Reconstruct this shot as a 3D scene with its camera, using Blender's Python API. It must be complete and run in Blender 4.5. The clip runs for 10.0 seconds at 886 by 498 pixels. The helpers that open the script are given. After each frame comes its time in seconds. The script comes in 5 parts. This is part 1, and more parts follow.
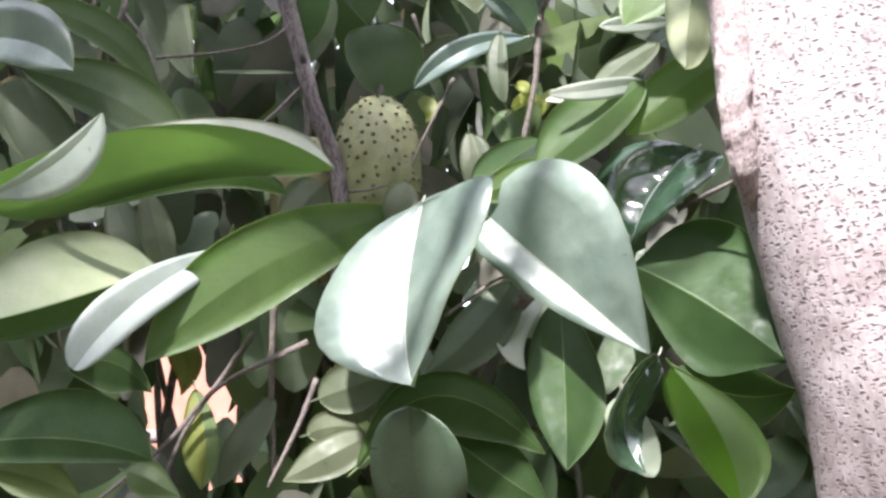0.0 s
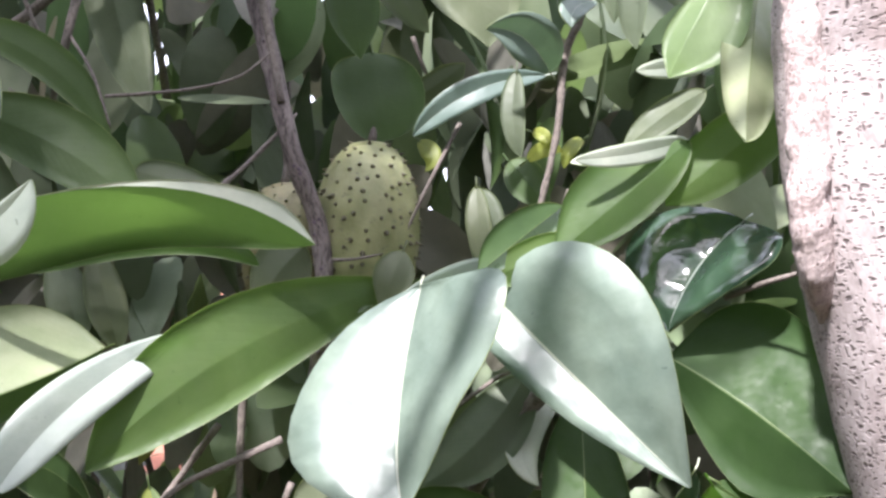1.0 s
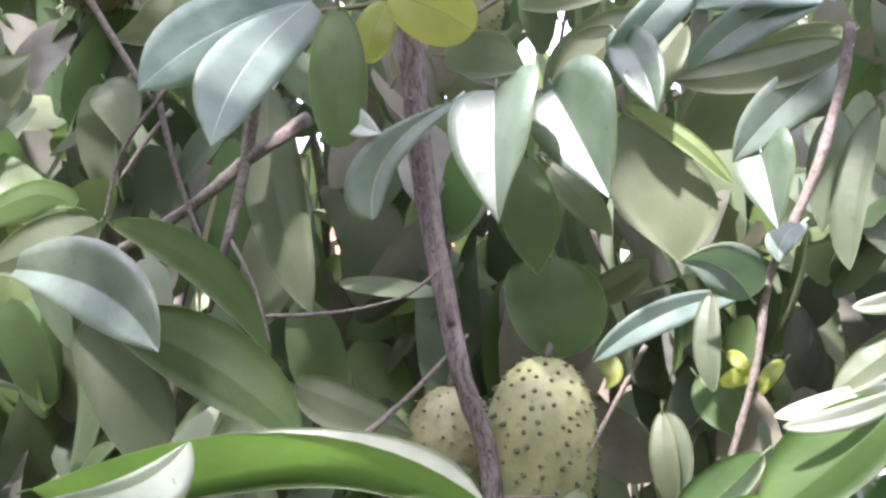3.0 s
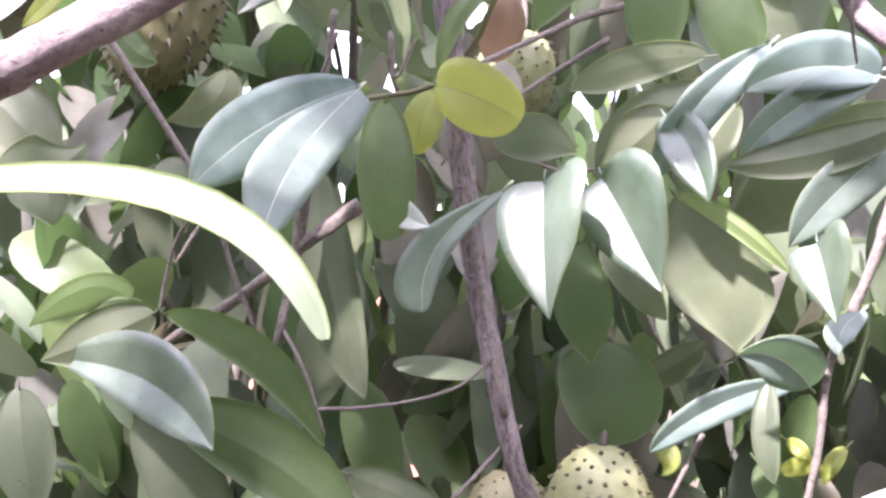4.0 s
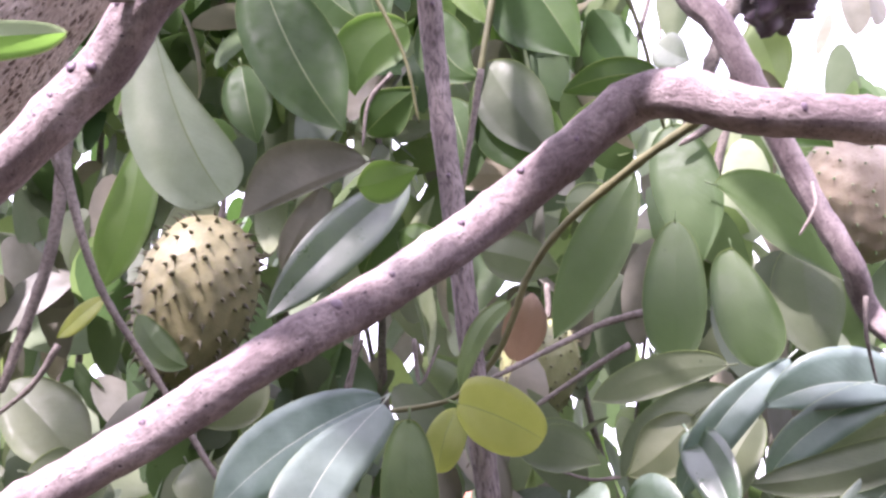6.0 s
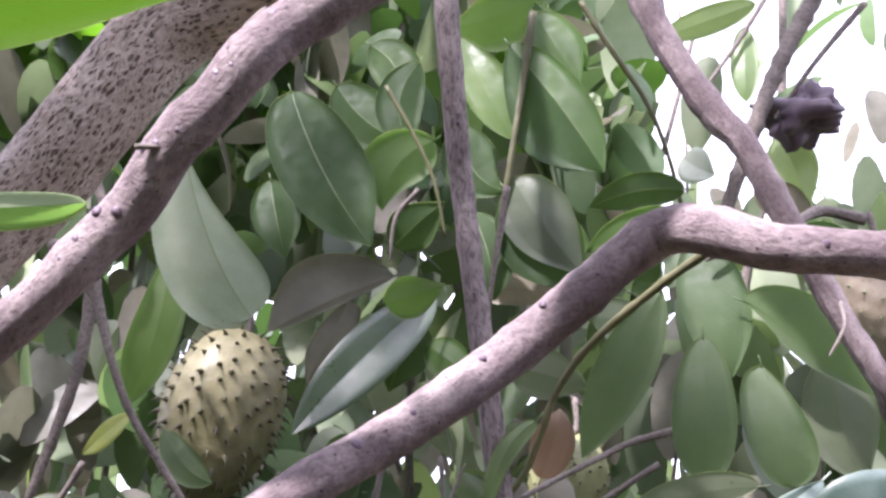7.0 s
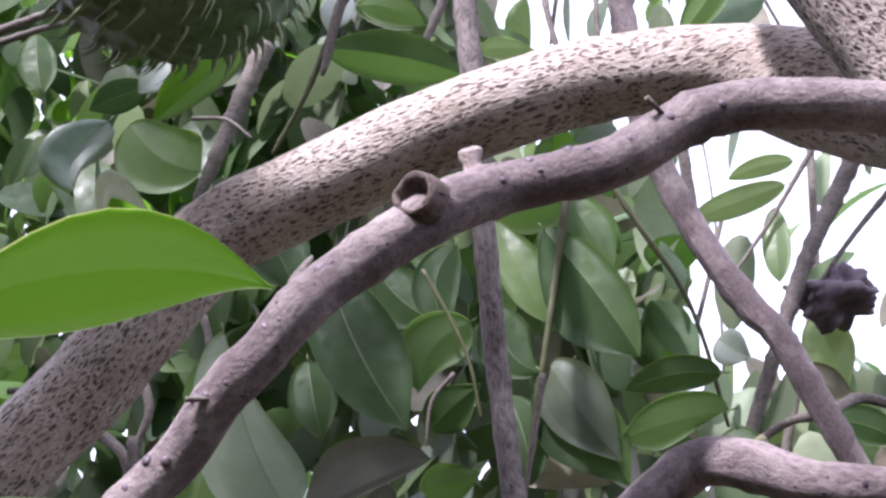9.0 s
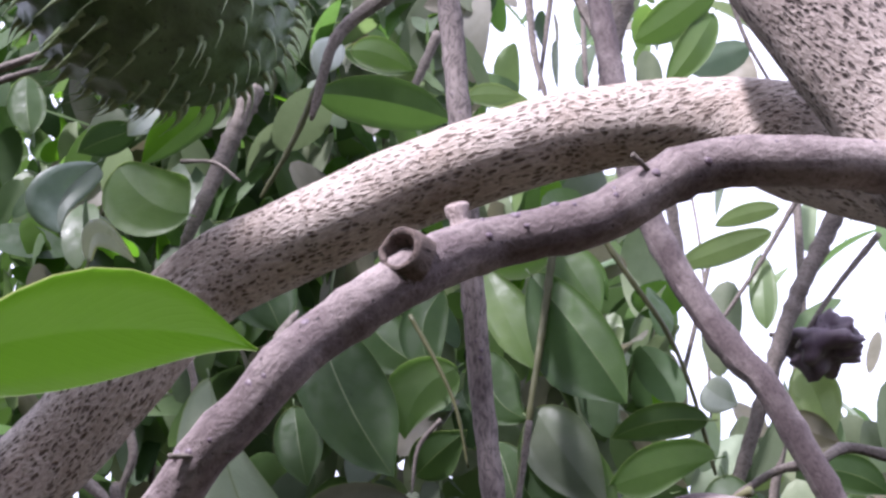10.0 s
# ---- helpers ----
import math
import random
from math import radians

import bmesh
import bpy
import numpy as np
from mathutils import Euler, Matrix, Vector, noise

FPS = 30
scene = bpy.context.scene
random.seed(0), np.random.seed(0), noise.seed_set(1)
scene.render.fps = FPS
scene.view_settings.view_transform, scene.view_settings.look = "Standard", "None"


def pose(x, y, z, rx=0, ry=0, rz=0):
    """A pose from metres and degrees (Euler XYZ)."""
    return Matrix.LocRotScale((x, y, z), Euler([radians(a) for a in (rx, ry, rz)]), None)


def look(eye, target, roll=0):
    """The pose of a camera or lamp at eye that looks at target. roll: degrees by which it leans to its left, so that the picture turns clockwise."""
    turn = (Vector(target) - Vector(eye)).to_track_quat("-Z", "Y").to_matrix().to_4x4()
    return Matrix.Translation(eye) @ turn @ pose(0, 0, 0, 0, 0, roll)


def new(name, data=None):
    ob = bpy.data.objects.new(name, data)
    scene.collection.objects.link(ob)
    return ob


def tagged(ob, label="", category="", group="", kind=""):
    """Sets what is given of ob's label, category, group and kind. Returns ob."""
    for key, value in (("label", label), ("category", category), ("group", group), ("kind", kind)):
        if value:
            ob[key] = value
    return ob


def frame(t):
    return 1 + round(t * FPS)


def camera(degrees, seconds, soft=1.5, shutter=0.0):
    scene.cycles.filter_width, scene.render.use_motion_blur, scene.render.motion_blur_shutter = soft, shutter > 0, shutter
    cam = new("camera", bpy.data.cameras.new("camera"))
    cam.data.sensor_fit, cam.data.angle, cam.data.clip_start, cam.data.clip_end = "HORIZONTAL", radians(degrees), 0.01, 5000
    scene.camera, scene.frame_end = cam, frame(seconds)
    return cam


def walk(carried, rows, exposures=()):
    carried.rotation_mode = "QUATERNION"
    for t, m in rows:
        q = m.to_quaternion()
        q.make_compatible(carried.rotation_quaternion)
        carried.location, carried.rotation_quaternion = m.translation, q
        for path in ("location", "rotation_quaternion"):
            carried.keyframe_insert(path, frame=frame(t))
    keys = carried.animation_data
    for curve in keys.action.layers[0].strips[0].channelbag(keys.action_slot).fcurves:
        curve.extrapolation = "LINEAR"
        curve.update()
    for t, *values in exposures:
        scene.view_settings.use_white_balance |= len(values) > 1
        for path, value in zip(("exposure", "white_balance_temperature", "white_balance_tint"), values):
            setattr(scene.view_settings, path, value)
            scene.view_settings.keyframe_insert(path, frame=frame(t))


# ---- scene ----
cam = camera(42.0, 10.0, soft=2.7)
PATH = [
    (0, (0.0053, 0.001, 1.5007), (0.0072, 1.9925, 1.6851), -1.44),
    (0.5, (0.02, 0.1399, 1.5854), (0.0096, 2.1345, 1.7319), -0.84),
    (1, (-0.0025, 0.2345, 1.696), (0.0114, 2.2334, 1.7614), -0.27),
    (1.5, (-0.0004, 0.2863, 1.7877), (-0.0222, 2.2861, 1.7973), 0.31),
    (2, (-0.016, 0.3215, 1.8587), (-0.1084, 2.3193, 1.8718), 0.80),
    (2.5, (-0.0441, 0.3416, 1.9246), (-0.1989, 2.3354, 1.9507), 1.11),
    (2.7, (-0.0515, 0.3372, 1.9442), (-0.2325, 2.3289, 1.9707), 1.16),
    (3.8, (-0.0356, 0.3418, 2.0465), (-0.3692, 2.3137, 2.0641), 0.22),
    (4, (-0.0359, 0.3443, 2.057), (-0.3751, 2.3148, 2.103), 0.09),
    (4.5, (-0.0331, 0.3395, 2.0833), (-0.3907, 2.3017, 2.2315), -0.04),
    (5, (-0.0246, 0.3253, 2.1069), (-0.4143, 2.2695, 2.3686), -0.26),
    (5.5, (-0.0235, 0.3282, 2.1331), (-0.4064, 2.2603, 2.4797), -0.53),
    (6, (-0.0189, 0.3237, 2.151), (-0.4046, 2.2369, 2.5879), -0.64),
    (6.2, (-0.0229, 0.3182, 2.1627), (-0.4132, 2.2227, 2.6324), -0.69),
    (7.3, (-0.0109, 0.3205, 2.1764), (-0.4412, 2.1653, 2.8181), -0.11),
    (7.5, (-0.0168, 0.3134, 2.1862), (-0.4352, 2.1543, 2.8465), -0.24),
    (8, (-0.014, 0.3029, 2.198), (-0.4539, 2.1096, 2.9344), -0.20),
    (8.5, (-0.0099, 0.2936, 2.205), (-0.4653, 2.0699, 3.0034), 0.07),
    (9, (-0.0078, 0.286, 2.2097), (-0.4675, 2.0389, 3.0558), 0.26),
    (9.5, (-0.0088, 0.2825, 2.2141), (-0.4609, 2.0212, 3.093), 0.39),
    (10, (-0.0057, 0.2823, 2.2173), (-0.4387, 2.0109, 3.1254), 0.36),
]
EXPOSURES = [(0.0, 1.90, 5950, 20), (2.5, 2.24, 6000, 22), (4.0, 2.70, 6000, 36), (6.0, 2.26, 6000, 40), (7.5, 1.54, 5800, 26), (10.0, 1.05, 5700, 27)]
walk(cam, [(t, look(eye, target, roll)) for t, eye, target, roll in PATH], EXPOSURES)

# world and sun: hazy bright sky, veiled high sun, behind the viewer
SUN_FROM = Vector((-0.26, -0.575, 0.775)).normalized()
world = bpy.data.worlds.new("sky")
scene.world = world
world.use_nodes = True
wn = world.node_tree.nodes
sky = wn.new("ShaderNodeTexSky")
sky.sky_type, sky.sun_disc = "NISHITA", False
sky.sun_elevation = math.asin(SUN_FROM.normalized().z)
sky.sun_rotation = math.atan2(SUN_FROM.x, SUN_FROM.y)
sky.dust_density, sky.air_density = 3.0, 1.0
wn["Background"].inputs["Strength"].default_value = 0.15
haze = wn.new("ShaderNodeMix")
haze.data_type = "RGBA"
haze.inputs[0].default_value = 0.72
haze.inputs[7].default_value = (9.0, 9.0, 9.3, 1)
world.node_tree.links.new(sky.outputs[0], haze.inputs[6])
world.node_tree.links.new(haze.outputs[2], wn["Background"].inputs["Color"])
sun = new("sun", bpy.data.lights.new("sun", "SUN"))
sun.data.energy, sun.data.angle, sun.data.color = 4.5, radians(3), (1.0, 0.95, 0.86)
sun.matrix_world = look(SUN_FROM * 20, (0, 0, 0))


# ---------------- materials ----------------
def material(name, rough=0.6, spec=0.5):
    m = bpy.data.materials.new(name)
    m.use_nodes = True
    nt = m.node_tree
    b = nt.nodes["Principled BSDF"]
    b.inputs["Roughness"].default_value = rough
    b.inputs["Specular IOR Level"].default_value = spec
    return m, nt, b


def node(nt, kind, **inputs):
    n = nt.nodes.new(kind)
    for key, value in inputs.items():
        n.inputs[key.replace("_", " ")].default_value = value
    return n


def ramp(nt, source, stops):
    r = nt.nodes.new("ShaderNodeValToRGB")
    while len(r.color_ramp.elements) < len(stops):
        r.color_ramp.elements.new(0.5)
    for e, (p, c) in zip(r.color_ramp.elements, stops):
        e.position, e.color = p, (*c, 1)
    nt.links.new(source, r.inputs[0])
    return r.outputs[0]


def mixed(nt, factor, a, b, mode="MIX"):
    m = nt.nodes.new("ShaderNodeMix")
    m.data_type, m.blend_type = "RGBA", mode
    for value, slot in ((factor, 0), (a, 6), (b, 7)):
        if hasattr(value, "links"):
            nt.links.new(value, m.inputs[slot])
        else:
            m.inputs[slot].default_value = value if slot == 0 else (*value, 1)
    return m.outputs[2]


def uv_scaled(nt, su, sv):
    uv = nt.nodes.new("ShaderNodeUVMap")
    mp = nt.nodes.new("ShaderNodeMapping")
    mp.inputs["Scale"].default_value = (su, sv, 1)
    nt.links.new(uv.outputs[0], mp.inputs[0])
    return mp.outputs[0]


def noise_of(nt, vector, scale, detail=4.0, rough=0.6):
    n = node(nt, "ShaderNodeTexNoise", Scale=scale, Detail=detail, Roughness=rough)
    if vector is not None:
        nt.links.new(vector, n.inputs["Vector"])
    return n.outputs["Fac"]


def bump(nt, b, height, strength, distance):
    n = node(nt, "ShaderNodeBump", Strength=strength, Distance=distance)
    nt.links.new(height, n.inputs["Height"])
    nt.links.new(n.outputs[0], b.inputs["Normal"])
    return n.outputs[0]


def leaf_material(name, low, high, rough, through_colour, share, spec=0.5, vein=0.07, crumple=0.0):
    """Waxy leaf skin: two tones by cloudy noise and by leaf, faint side veins, light passing through the blade."""
    m, nt, b = material(name, rough, spec)
    co = nt.nodes.new("ShaderNodeTexCoord").outputs["Object"]
    big = noise_of(nt, co, 22, 3)
    fine = noise_of(nt, co, 260, 4)
    rnd = nt.nodes.new("ShaderNodeObjectInfo").outputs["Random"]
    isl = nt.nodes.new("ShaderNodeNewGeometry").outputs["Random Per Island"]
    col = ramp(nt, big, [(0.3, low), (0.72, high)])
    tint = mixed(nt, 0.5, ramp(nt, rnd, [(0, (0.7, 0.78, 0.8)), (1, (1.25, 1.15, 0.95))]),
                 ramp(nt, isl, [(0, (0.62, 0.72, 0.75)), (1, (1.3, 1.2, 1.0))]))
    col = mixed(nt, 1.0, col, tint, "MULTIPLY")
    col = mixed(nt, 0.10, col, ramp(nt, fine, [(0.35, (0.5, 0.5, 0.45)), (0.7, (1.2, 1.2, 1.1))]), "MULTIPLY")
    col = mixed(nt, 0.55, col, ramp(nt, noise_of(nt, co, 9, 3, 0.55), [(0.32, (0.66, 0.70, 0.72)), (0.68, (1.22, 1.2, 1.14))]), "MULTIPLY")
    spots = ramp(nt, noise_of(nt, co, 95, 2, 0.4), [(0.75, (0, 0, 0)), (0.79, (1, 1, 1))])
    col = mixed(nt, spots, col, tuple(c * 0.45 for c in low))
    nt.links.new(col, b.inputs["Base Color"])
    # side veins: slanted waves either side of the midrib
    uv = nt.nodes.new("ShaderNodeUVMap")
    sep = nt.nodes.new("ShaderNodeSeparateXYZ")
    nt.links.new(uv.outputs[0], sep.inputs[0])

    def calc(op, a, c):
        n = nt.nodes.new("ShaderNodeMath")
        n.operation = op
        for k, v in ((0, a), (1, c)):
            if hasattr(v, "links"):
                nt.links.new(v, n.inputs[k])
            else:
                n.inputs[k].default_value = v
        return n.outputs[0]

    slant = calc("SUBTRACT", calc("MULTIPLY", sep.outputs[1], 62.0), calc("MULTIPLY", calc("ABSOLUTE", sep.outputs[0], 0), 16.0))
    veins = calc("POWER", calc("ABSOLUTE", calc("SINE", slant, 0), 0), 10.0)
    height = calc("ADD", calc("MULTIPLY", veins, vein * 0.5), calc("MULTIPLY", fine, 0.06))
    height = calc("ADD", height, calc("MULTIPLY", noise_of(nt, co, 30, 2, 0.4), 2.6 if rough < 0.2 else 1.3))
    if crumple:  # shallow dents between the side veins
        dents = nt.nodes.new("ShaderNodeTexVoronoi")
        dents.feature = "SMOOTH_F1"
        dents.inputs["Scale"].default_value = 24.0
        dents.inputs["Smoothness"].default_value = 0.35
        nt.links.new(co, dents.inputs["Vector"])
        height = calc("ADD", height, calc("MULTIPLY", dents.outputs["Distance"], crumple))
    nrm = bump(nt, b, height, 0.6, 0.0018)
    rr = ramp(nt, noise_of(nt, co, 40, 3), [(0.3, (rough * 0.75,) * 3), (0.75, (min(1, rough * 1.5),) * 3)])
    nt.links.new(rr, b.inputs["Roughness"])
    tr = nt.nodes.new("ShaderNodeBsdfTranslucent")
    nt.links.new(mixed(nt, 1.0, through_colour, tint, "MULTIPLY"), tr.inputs[0])
    nt.links.new(nrm, tr.inputs["Normal"])
    mx = nt.nodes.new("ShaderNodeMixShader")
    mx.inputs[0].default_value = share
    nt.links.new(b.outputs[0], mx.inputs[1])
    nt.links.new(tr.outputs[0], mx.inputs[2])
    nt.links.new(mx.outputs[0], nt.nodes["Material Output"].inputs[0])
    return m


LEAF = {
    "u": leaf_material("leaf_upper", (0.050, 0.080, 0.054), (0.086, 0.126, 0.086), 0.33, (0.16, 0.30, 0.07), 0.18, 1.0),
    # q and a: bluish wax tones, lightened to hold part of the sky's sheen
    "q": leaf_material("leaf_glaucous_sheen", (0.070, 0.100, 0.083), (0.110, 0.150, 0.124), 0.36, (0.20, 0.34, 0.14), 0.18, 0.8),
    "a": leaf_material("leaf_waxy_sheen", (0.108, 0.150, 0.143), (0.168, 0.222, 0.212), 0.38, (0.20, 0.36, 0.18), 0.18, 0.5, crumple=2.2),
    "g": leaf_material("leaf_glossy", (0.025, 0.050, 0.034), (0.042, 0.078, 0.050), 0.15, (0.12, 0.26, 0.06), 0.12, 1.0, crumple=9.0),
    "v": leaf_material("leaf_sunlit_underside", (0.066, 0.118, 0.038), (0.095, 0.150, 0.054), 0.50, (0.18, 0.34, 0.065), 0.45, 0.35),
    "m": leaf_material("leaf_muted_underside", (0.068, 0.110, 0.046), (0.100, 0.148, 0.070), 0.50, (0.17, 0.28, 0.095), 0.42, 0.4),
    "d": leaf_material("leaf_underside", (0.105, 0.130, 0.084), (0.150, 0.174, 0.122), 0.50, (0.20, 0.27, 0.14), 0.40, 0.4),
    "l": leaf_material("leaf_young", (0.14, 0.20, 0.09), (0.20, 0.27, 0.13), 0.42, (0.33, 0.47, 0.16), 0.42, 0.5),
    # p: near white, sky reflection put into the base colour; also pale midribs
    "p": leaf_material("leaf_pale_sheen", (0.40, 0.45, 0.42), (0.54, 0.58, 0.555), 0.36, (0.45, 0.54, 0.34), 0.30, 0.7),
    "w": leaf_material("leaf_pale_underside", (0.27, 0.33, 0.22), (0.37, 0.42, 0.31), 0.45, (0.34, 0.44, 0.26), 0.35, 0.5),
    # k: dark green copy of the undersides; keeps leaves dark where shade should fall
    "k": leaf_material("leaf_dark_shaded_underside", (0.032, 0.066, 0.021), (0.052, 0.094, 0.034), 0.55, (0.09, 0.17, 0.04), 0.35, 0.25),
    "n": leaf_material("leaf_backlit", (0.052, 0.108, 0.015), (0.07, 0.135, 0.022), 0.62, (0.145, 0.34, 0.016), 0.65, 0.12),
    # y: yellowing leaves, and sunlit green ones whose light is in the colour
    "y": leaf_material("leaf_yellowing_sunlit", (0.21, 0.255, 0.06), (0.33, 0.365, 0.11), 0.45, (0.48, 0.54, 0.12), 0.50, 0.4),
    "b": leaf_material("leaf_ageing", (0.15, 0.142, 0.12), (0.24, 0.224, 0.196), 0.50, (0.26, 0.24, 0.16), 0.35, 0.4),
    # r: for the one blade that stands in for a fruit's pinkish top
    "r": leaf_material("reddish_fruit_top", (0.27, 0.18, 0.14), (0.37, 0.26, 0.20), 0.50, (0.55, 0.32, 0.20), 0.40, 0.4),
}
MARGIN = leaf_material("leaf_margin", (0.15, 0.20, 0.10), (0.23, 0.28, 0.15), 0.40, (0.45, 0.55, 0.2), 0.4, 0.5, 0.0)
RIB = leaf_material("leaf_midrib", (0.09, 0.14, 0.06), (0.15, 0.20, 0.09), 0.42, (0.4, 0.5, 0.15), 0.3, 0.5, 0.0)


def bark_material(name, dark, mid, pale, along, across, fleck, depth, grainy=0.75, blotch=(0.32, 0.62)):
    """Bark laid out in metres round and along the wood: pale lichen patches, fissures and dark flecks."""
    m, nt, b = material(name, 0.82, 0.3)
    patches = noise_of(nt, uv_scaled(nt, 16, 9), 1.0, 5, 0.65)
    grain = noise_of(nt, uv_scaled(nt, across, along), 1.0, 5, 0.7)
    flecks = noise_of(nt, uv_scaled(nt, across * 1.3, along * 2.1), 1.0, 2, 0.5)
    col = ramp(nt, patches, [(blotch[0], mid), (blotch[1], pale)])
    col = mixed(nt, grainy, col, ramp(nt, grain, [(0.40, tuple(c * 0.42 for c in mid)), (0.53, (1.0, 1.0, 1.0))]), "MULTIPLY")
    spots = ramp(nt, flecks, [(fleck, (0, 0, 0)), (fleck + 0.05, (1, 1, 1))])
    col = mixed(nt, spots, col, dark)
    nt.links.new(col, b.inputs["Base Color"])
    h = mixed(nt, spots, ramp(nt, grain, [(0.3, (0, 0, 0)), (0.65, (1, 1, 1))]), (0.0, 0.0, 0.0))
    bump(nt, b, h, 0.9, depth)
    return m


def dashes(nt, layers, some_from, some_to):
    """Short dark marks in the bark: layers of cells (across, along, size), of which only some carry a mark."""
    marks = None
    for across, along, low in layers:
        vor = nt.nodes.new("ShaderNodeTexVoronoi")
        vor.inputs["Scale"].default_value = 1.0
        vor.inputs["Randomness"].default_value = 0.85
        warp = nt.nodes.new("ShaderNodeVectorMath")
        warp.operation = "MULTIPLY_ADD"
        wob = node(nt, "ShaderNodeTexNoise", Scale=1.0, Detail=3.0)
        nt.links.new(uv_scaled(nt, 65, 55), wob.inputs["Vector"])
        nt.links.new(wob.outputs["Color"], warp.inputs[0])
        warp.inputs[1].default_value = (1.1, 1.0, 0)
        nt.links.new(uv_scaled(nt, across, along), warp.inputs[2])
        nt.links.new(warp.outputs[0], vor.inputs["Vector"])
        dots = ramp(nt, vor.outputs["Distance"], [(low + 0.10, (1, 1, 1)), (low + 0.27, (0, 0, 0))])
        sep = nt.nodes.new("ShaderNodeSeparateColor")
        nt.links.new(vor.outputs["Color"], sep.inputs[0])
        dots = mixed(nt, 1.0, dots, ramp(nt, sep.outputs[0], [(some_from, (0, 0, 0)), (some_to, (1, 1, 1))]), "MULTIPLY")
        marks = dots if marks is None else mixed(nt, 1.0, marks, dots, "LIGHTEN")
    return marks


def trunk_material(name, ground, pale, dash, crease):
    """Pale smooth bark with small dark dashes, grey mottles and brownish folds."""
    m, nt, b = material(name, 0.85, 0.25)
    patches = noise_of(nt, uv_scaled(nt, 11, 8), 1.0, 5, 0.6)
    col = ramp(nt, patches, [(0.34, ground), (0.56, pale)])
    col = mixed(nt, 0.45, col, ramp(nt, noise_of(nt, uv_scaled(nt, 170, 120), 1.0, 4, 0.7), [(0.3, (0.5, 0.45, 0.45)), (0.6, (1.08, 1.08, 1.08))]), "MULTIPLY")
    col = mixed(nt, 0.55, col, ramp(nt, noise_of(nt, uv_scaled(nt, 75, 34), 1.0, 3, 0.6), [(0.50, (1, 1, 1)), (0.64, (0.60, 0.59, 0.58))]), "MULTIPLY")
    marks = dashes(nt, ((74.0, 140.0, 0.10), (170.0, 78.0, 0.05), (125.0, 270.0, 0.11)), 0.12, 0.55)
    col = mixed(nt, marks, col, dash)
    folds = ramp(nt, noise_of(nt, uv_scaled(nt, 26, 5), 1.0, 4, 0.6), [(0.62, (0, 0, 0)), (0.72, (0.6, 0.6, 0.6))])
    col = mixed(nt, folds, col, crease)
    nt.links.new(col, b.inputs["Base Color"])
    bump(nt, b, mixed(nt, 1.0, patches, marks, "SUBTRACT"), 0.7, 0.0025)
    return m


TRUNK_BARK = trunk_material("trunk_bark", (0.29, 0.245, 0.236), (0.43, 0.385, 0.376), (0.135, 0.115, 0.112), (0.34, 0.275, 0.265))


def furrowed_material(name, dark, mid, pale, some_from):
    """Corky bark: low pale ridges with short dark furrows between them, that run along the wood."""
    m, nt, b = material(name, 0.85, 0.25)
    col = ramp(nt, noise_of(nt, uv_scaled(nt, 16, 9), 1.0, 5, 0.65), [(0.35, mid), (0.62, pale)])
    fine = noise_of(nt, uv_scaled(nt, 330, 130), 1.0, 4)
    col = mixed(nt, 0.55, col, ramp(nt, fine, [(0.35, (0.5, 0.46, 0.43)), (0.6, (1.05, 1.05, 1.05))]), "MULTIPLY")
    marks = dashes(nt, ((230.0, 88.0, 0.15), (330.0, 150.0, 0.12)), some_from, some_from + 0.4)
    col = mixed(nt, marks, col, dark)
    nt.links.new(col, b.inputs["Base Color"])
    bump(nt, b, mixed(nt, 1.0, fine, marks, "SUBTRACT"), 0.9, 0.004)
    return m


# leader: darker copy of the limb's bark, with its shade put into the colour
LEADER_BARK_SHADED = furrowed_material("leader_bark_shaded", (0.09, 0.072, 0.066), (0.32, 0.268, 0.245), (0.48, 0.415, 0.38), 0.0)
LIMB_BARK = furrowed_material("limb_bark", (0.17, 0.128, 0.108), (0.45, 0.365, 0.31), (0.66, 0.58, 0.53), 0.12)
BRANCH_BARK = bark_material("branch_bark", (0.045, 0.035, 0.038), (0.165, 0.128, 0.130), (0.40, 0.335, 0.325), 150, 230, 0.67, 0.0012, 0.3, (0.43, 0.64))
RIDGE_BARK = bark_material("ridge_bark", (0.10, 0.07, 0.065), (0.44, 0.345, 0.325), (0.56, 0.48, 0.46), 90, 130, 0.66, 0.003, 0.45)
STEM_BARK = bark_material("stem_bark", (0.06, 0.05, 0.047), (0.125, 0.10, 0.096), (0.26, 0.22, 0.207), 50, 190, 0.64, 0.0015, 0.6)
TWIG_BARK = bark_material("twig_bark", (0.05, 0.04, 0.035), (0.120, 0.102, 0.090), (0.25, 0.215, 0.19), 140, 160, 0.66, 0.001, 0.4)

SCAR_BARK = bark_material("scar_bark", (0.03, 0.022, 0.02), (0.10, 0.072, 0.064), (0.20, 0.155, 0.135), 200, 200, 0.62, 0.001, 0.5)
PALE_STEM = leaf_material("pale_stem", (0.13, 0.13, 0.07), (0.21, 0.20, 0.115), 0.55, (0.2, 0.3, 0.05), 0.08, 0.35, 0.0)
GREEN_STEM = leaf_material("green_stem", (0.060, 0.066, 0.030), (0.10, 0.104, 0.048), 0.5, (0.2, 0.3, 0.05), 0.1, 0.4, 0.0)


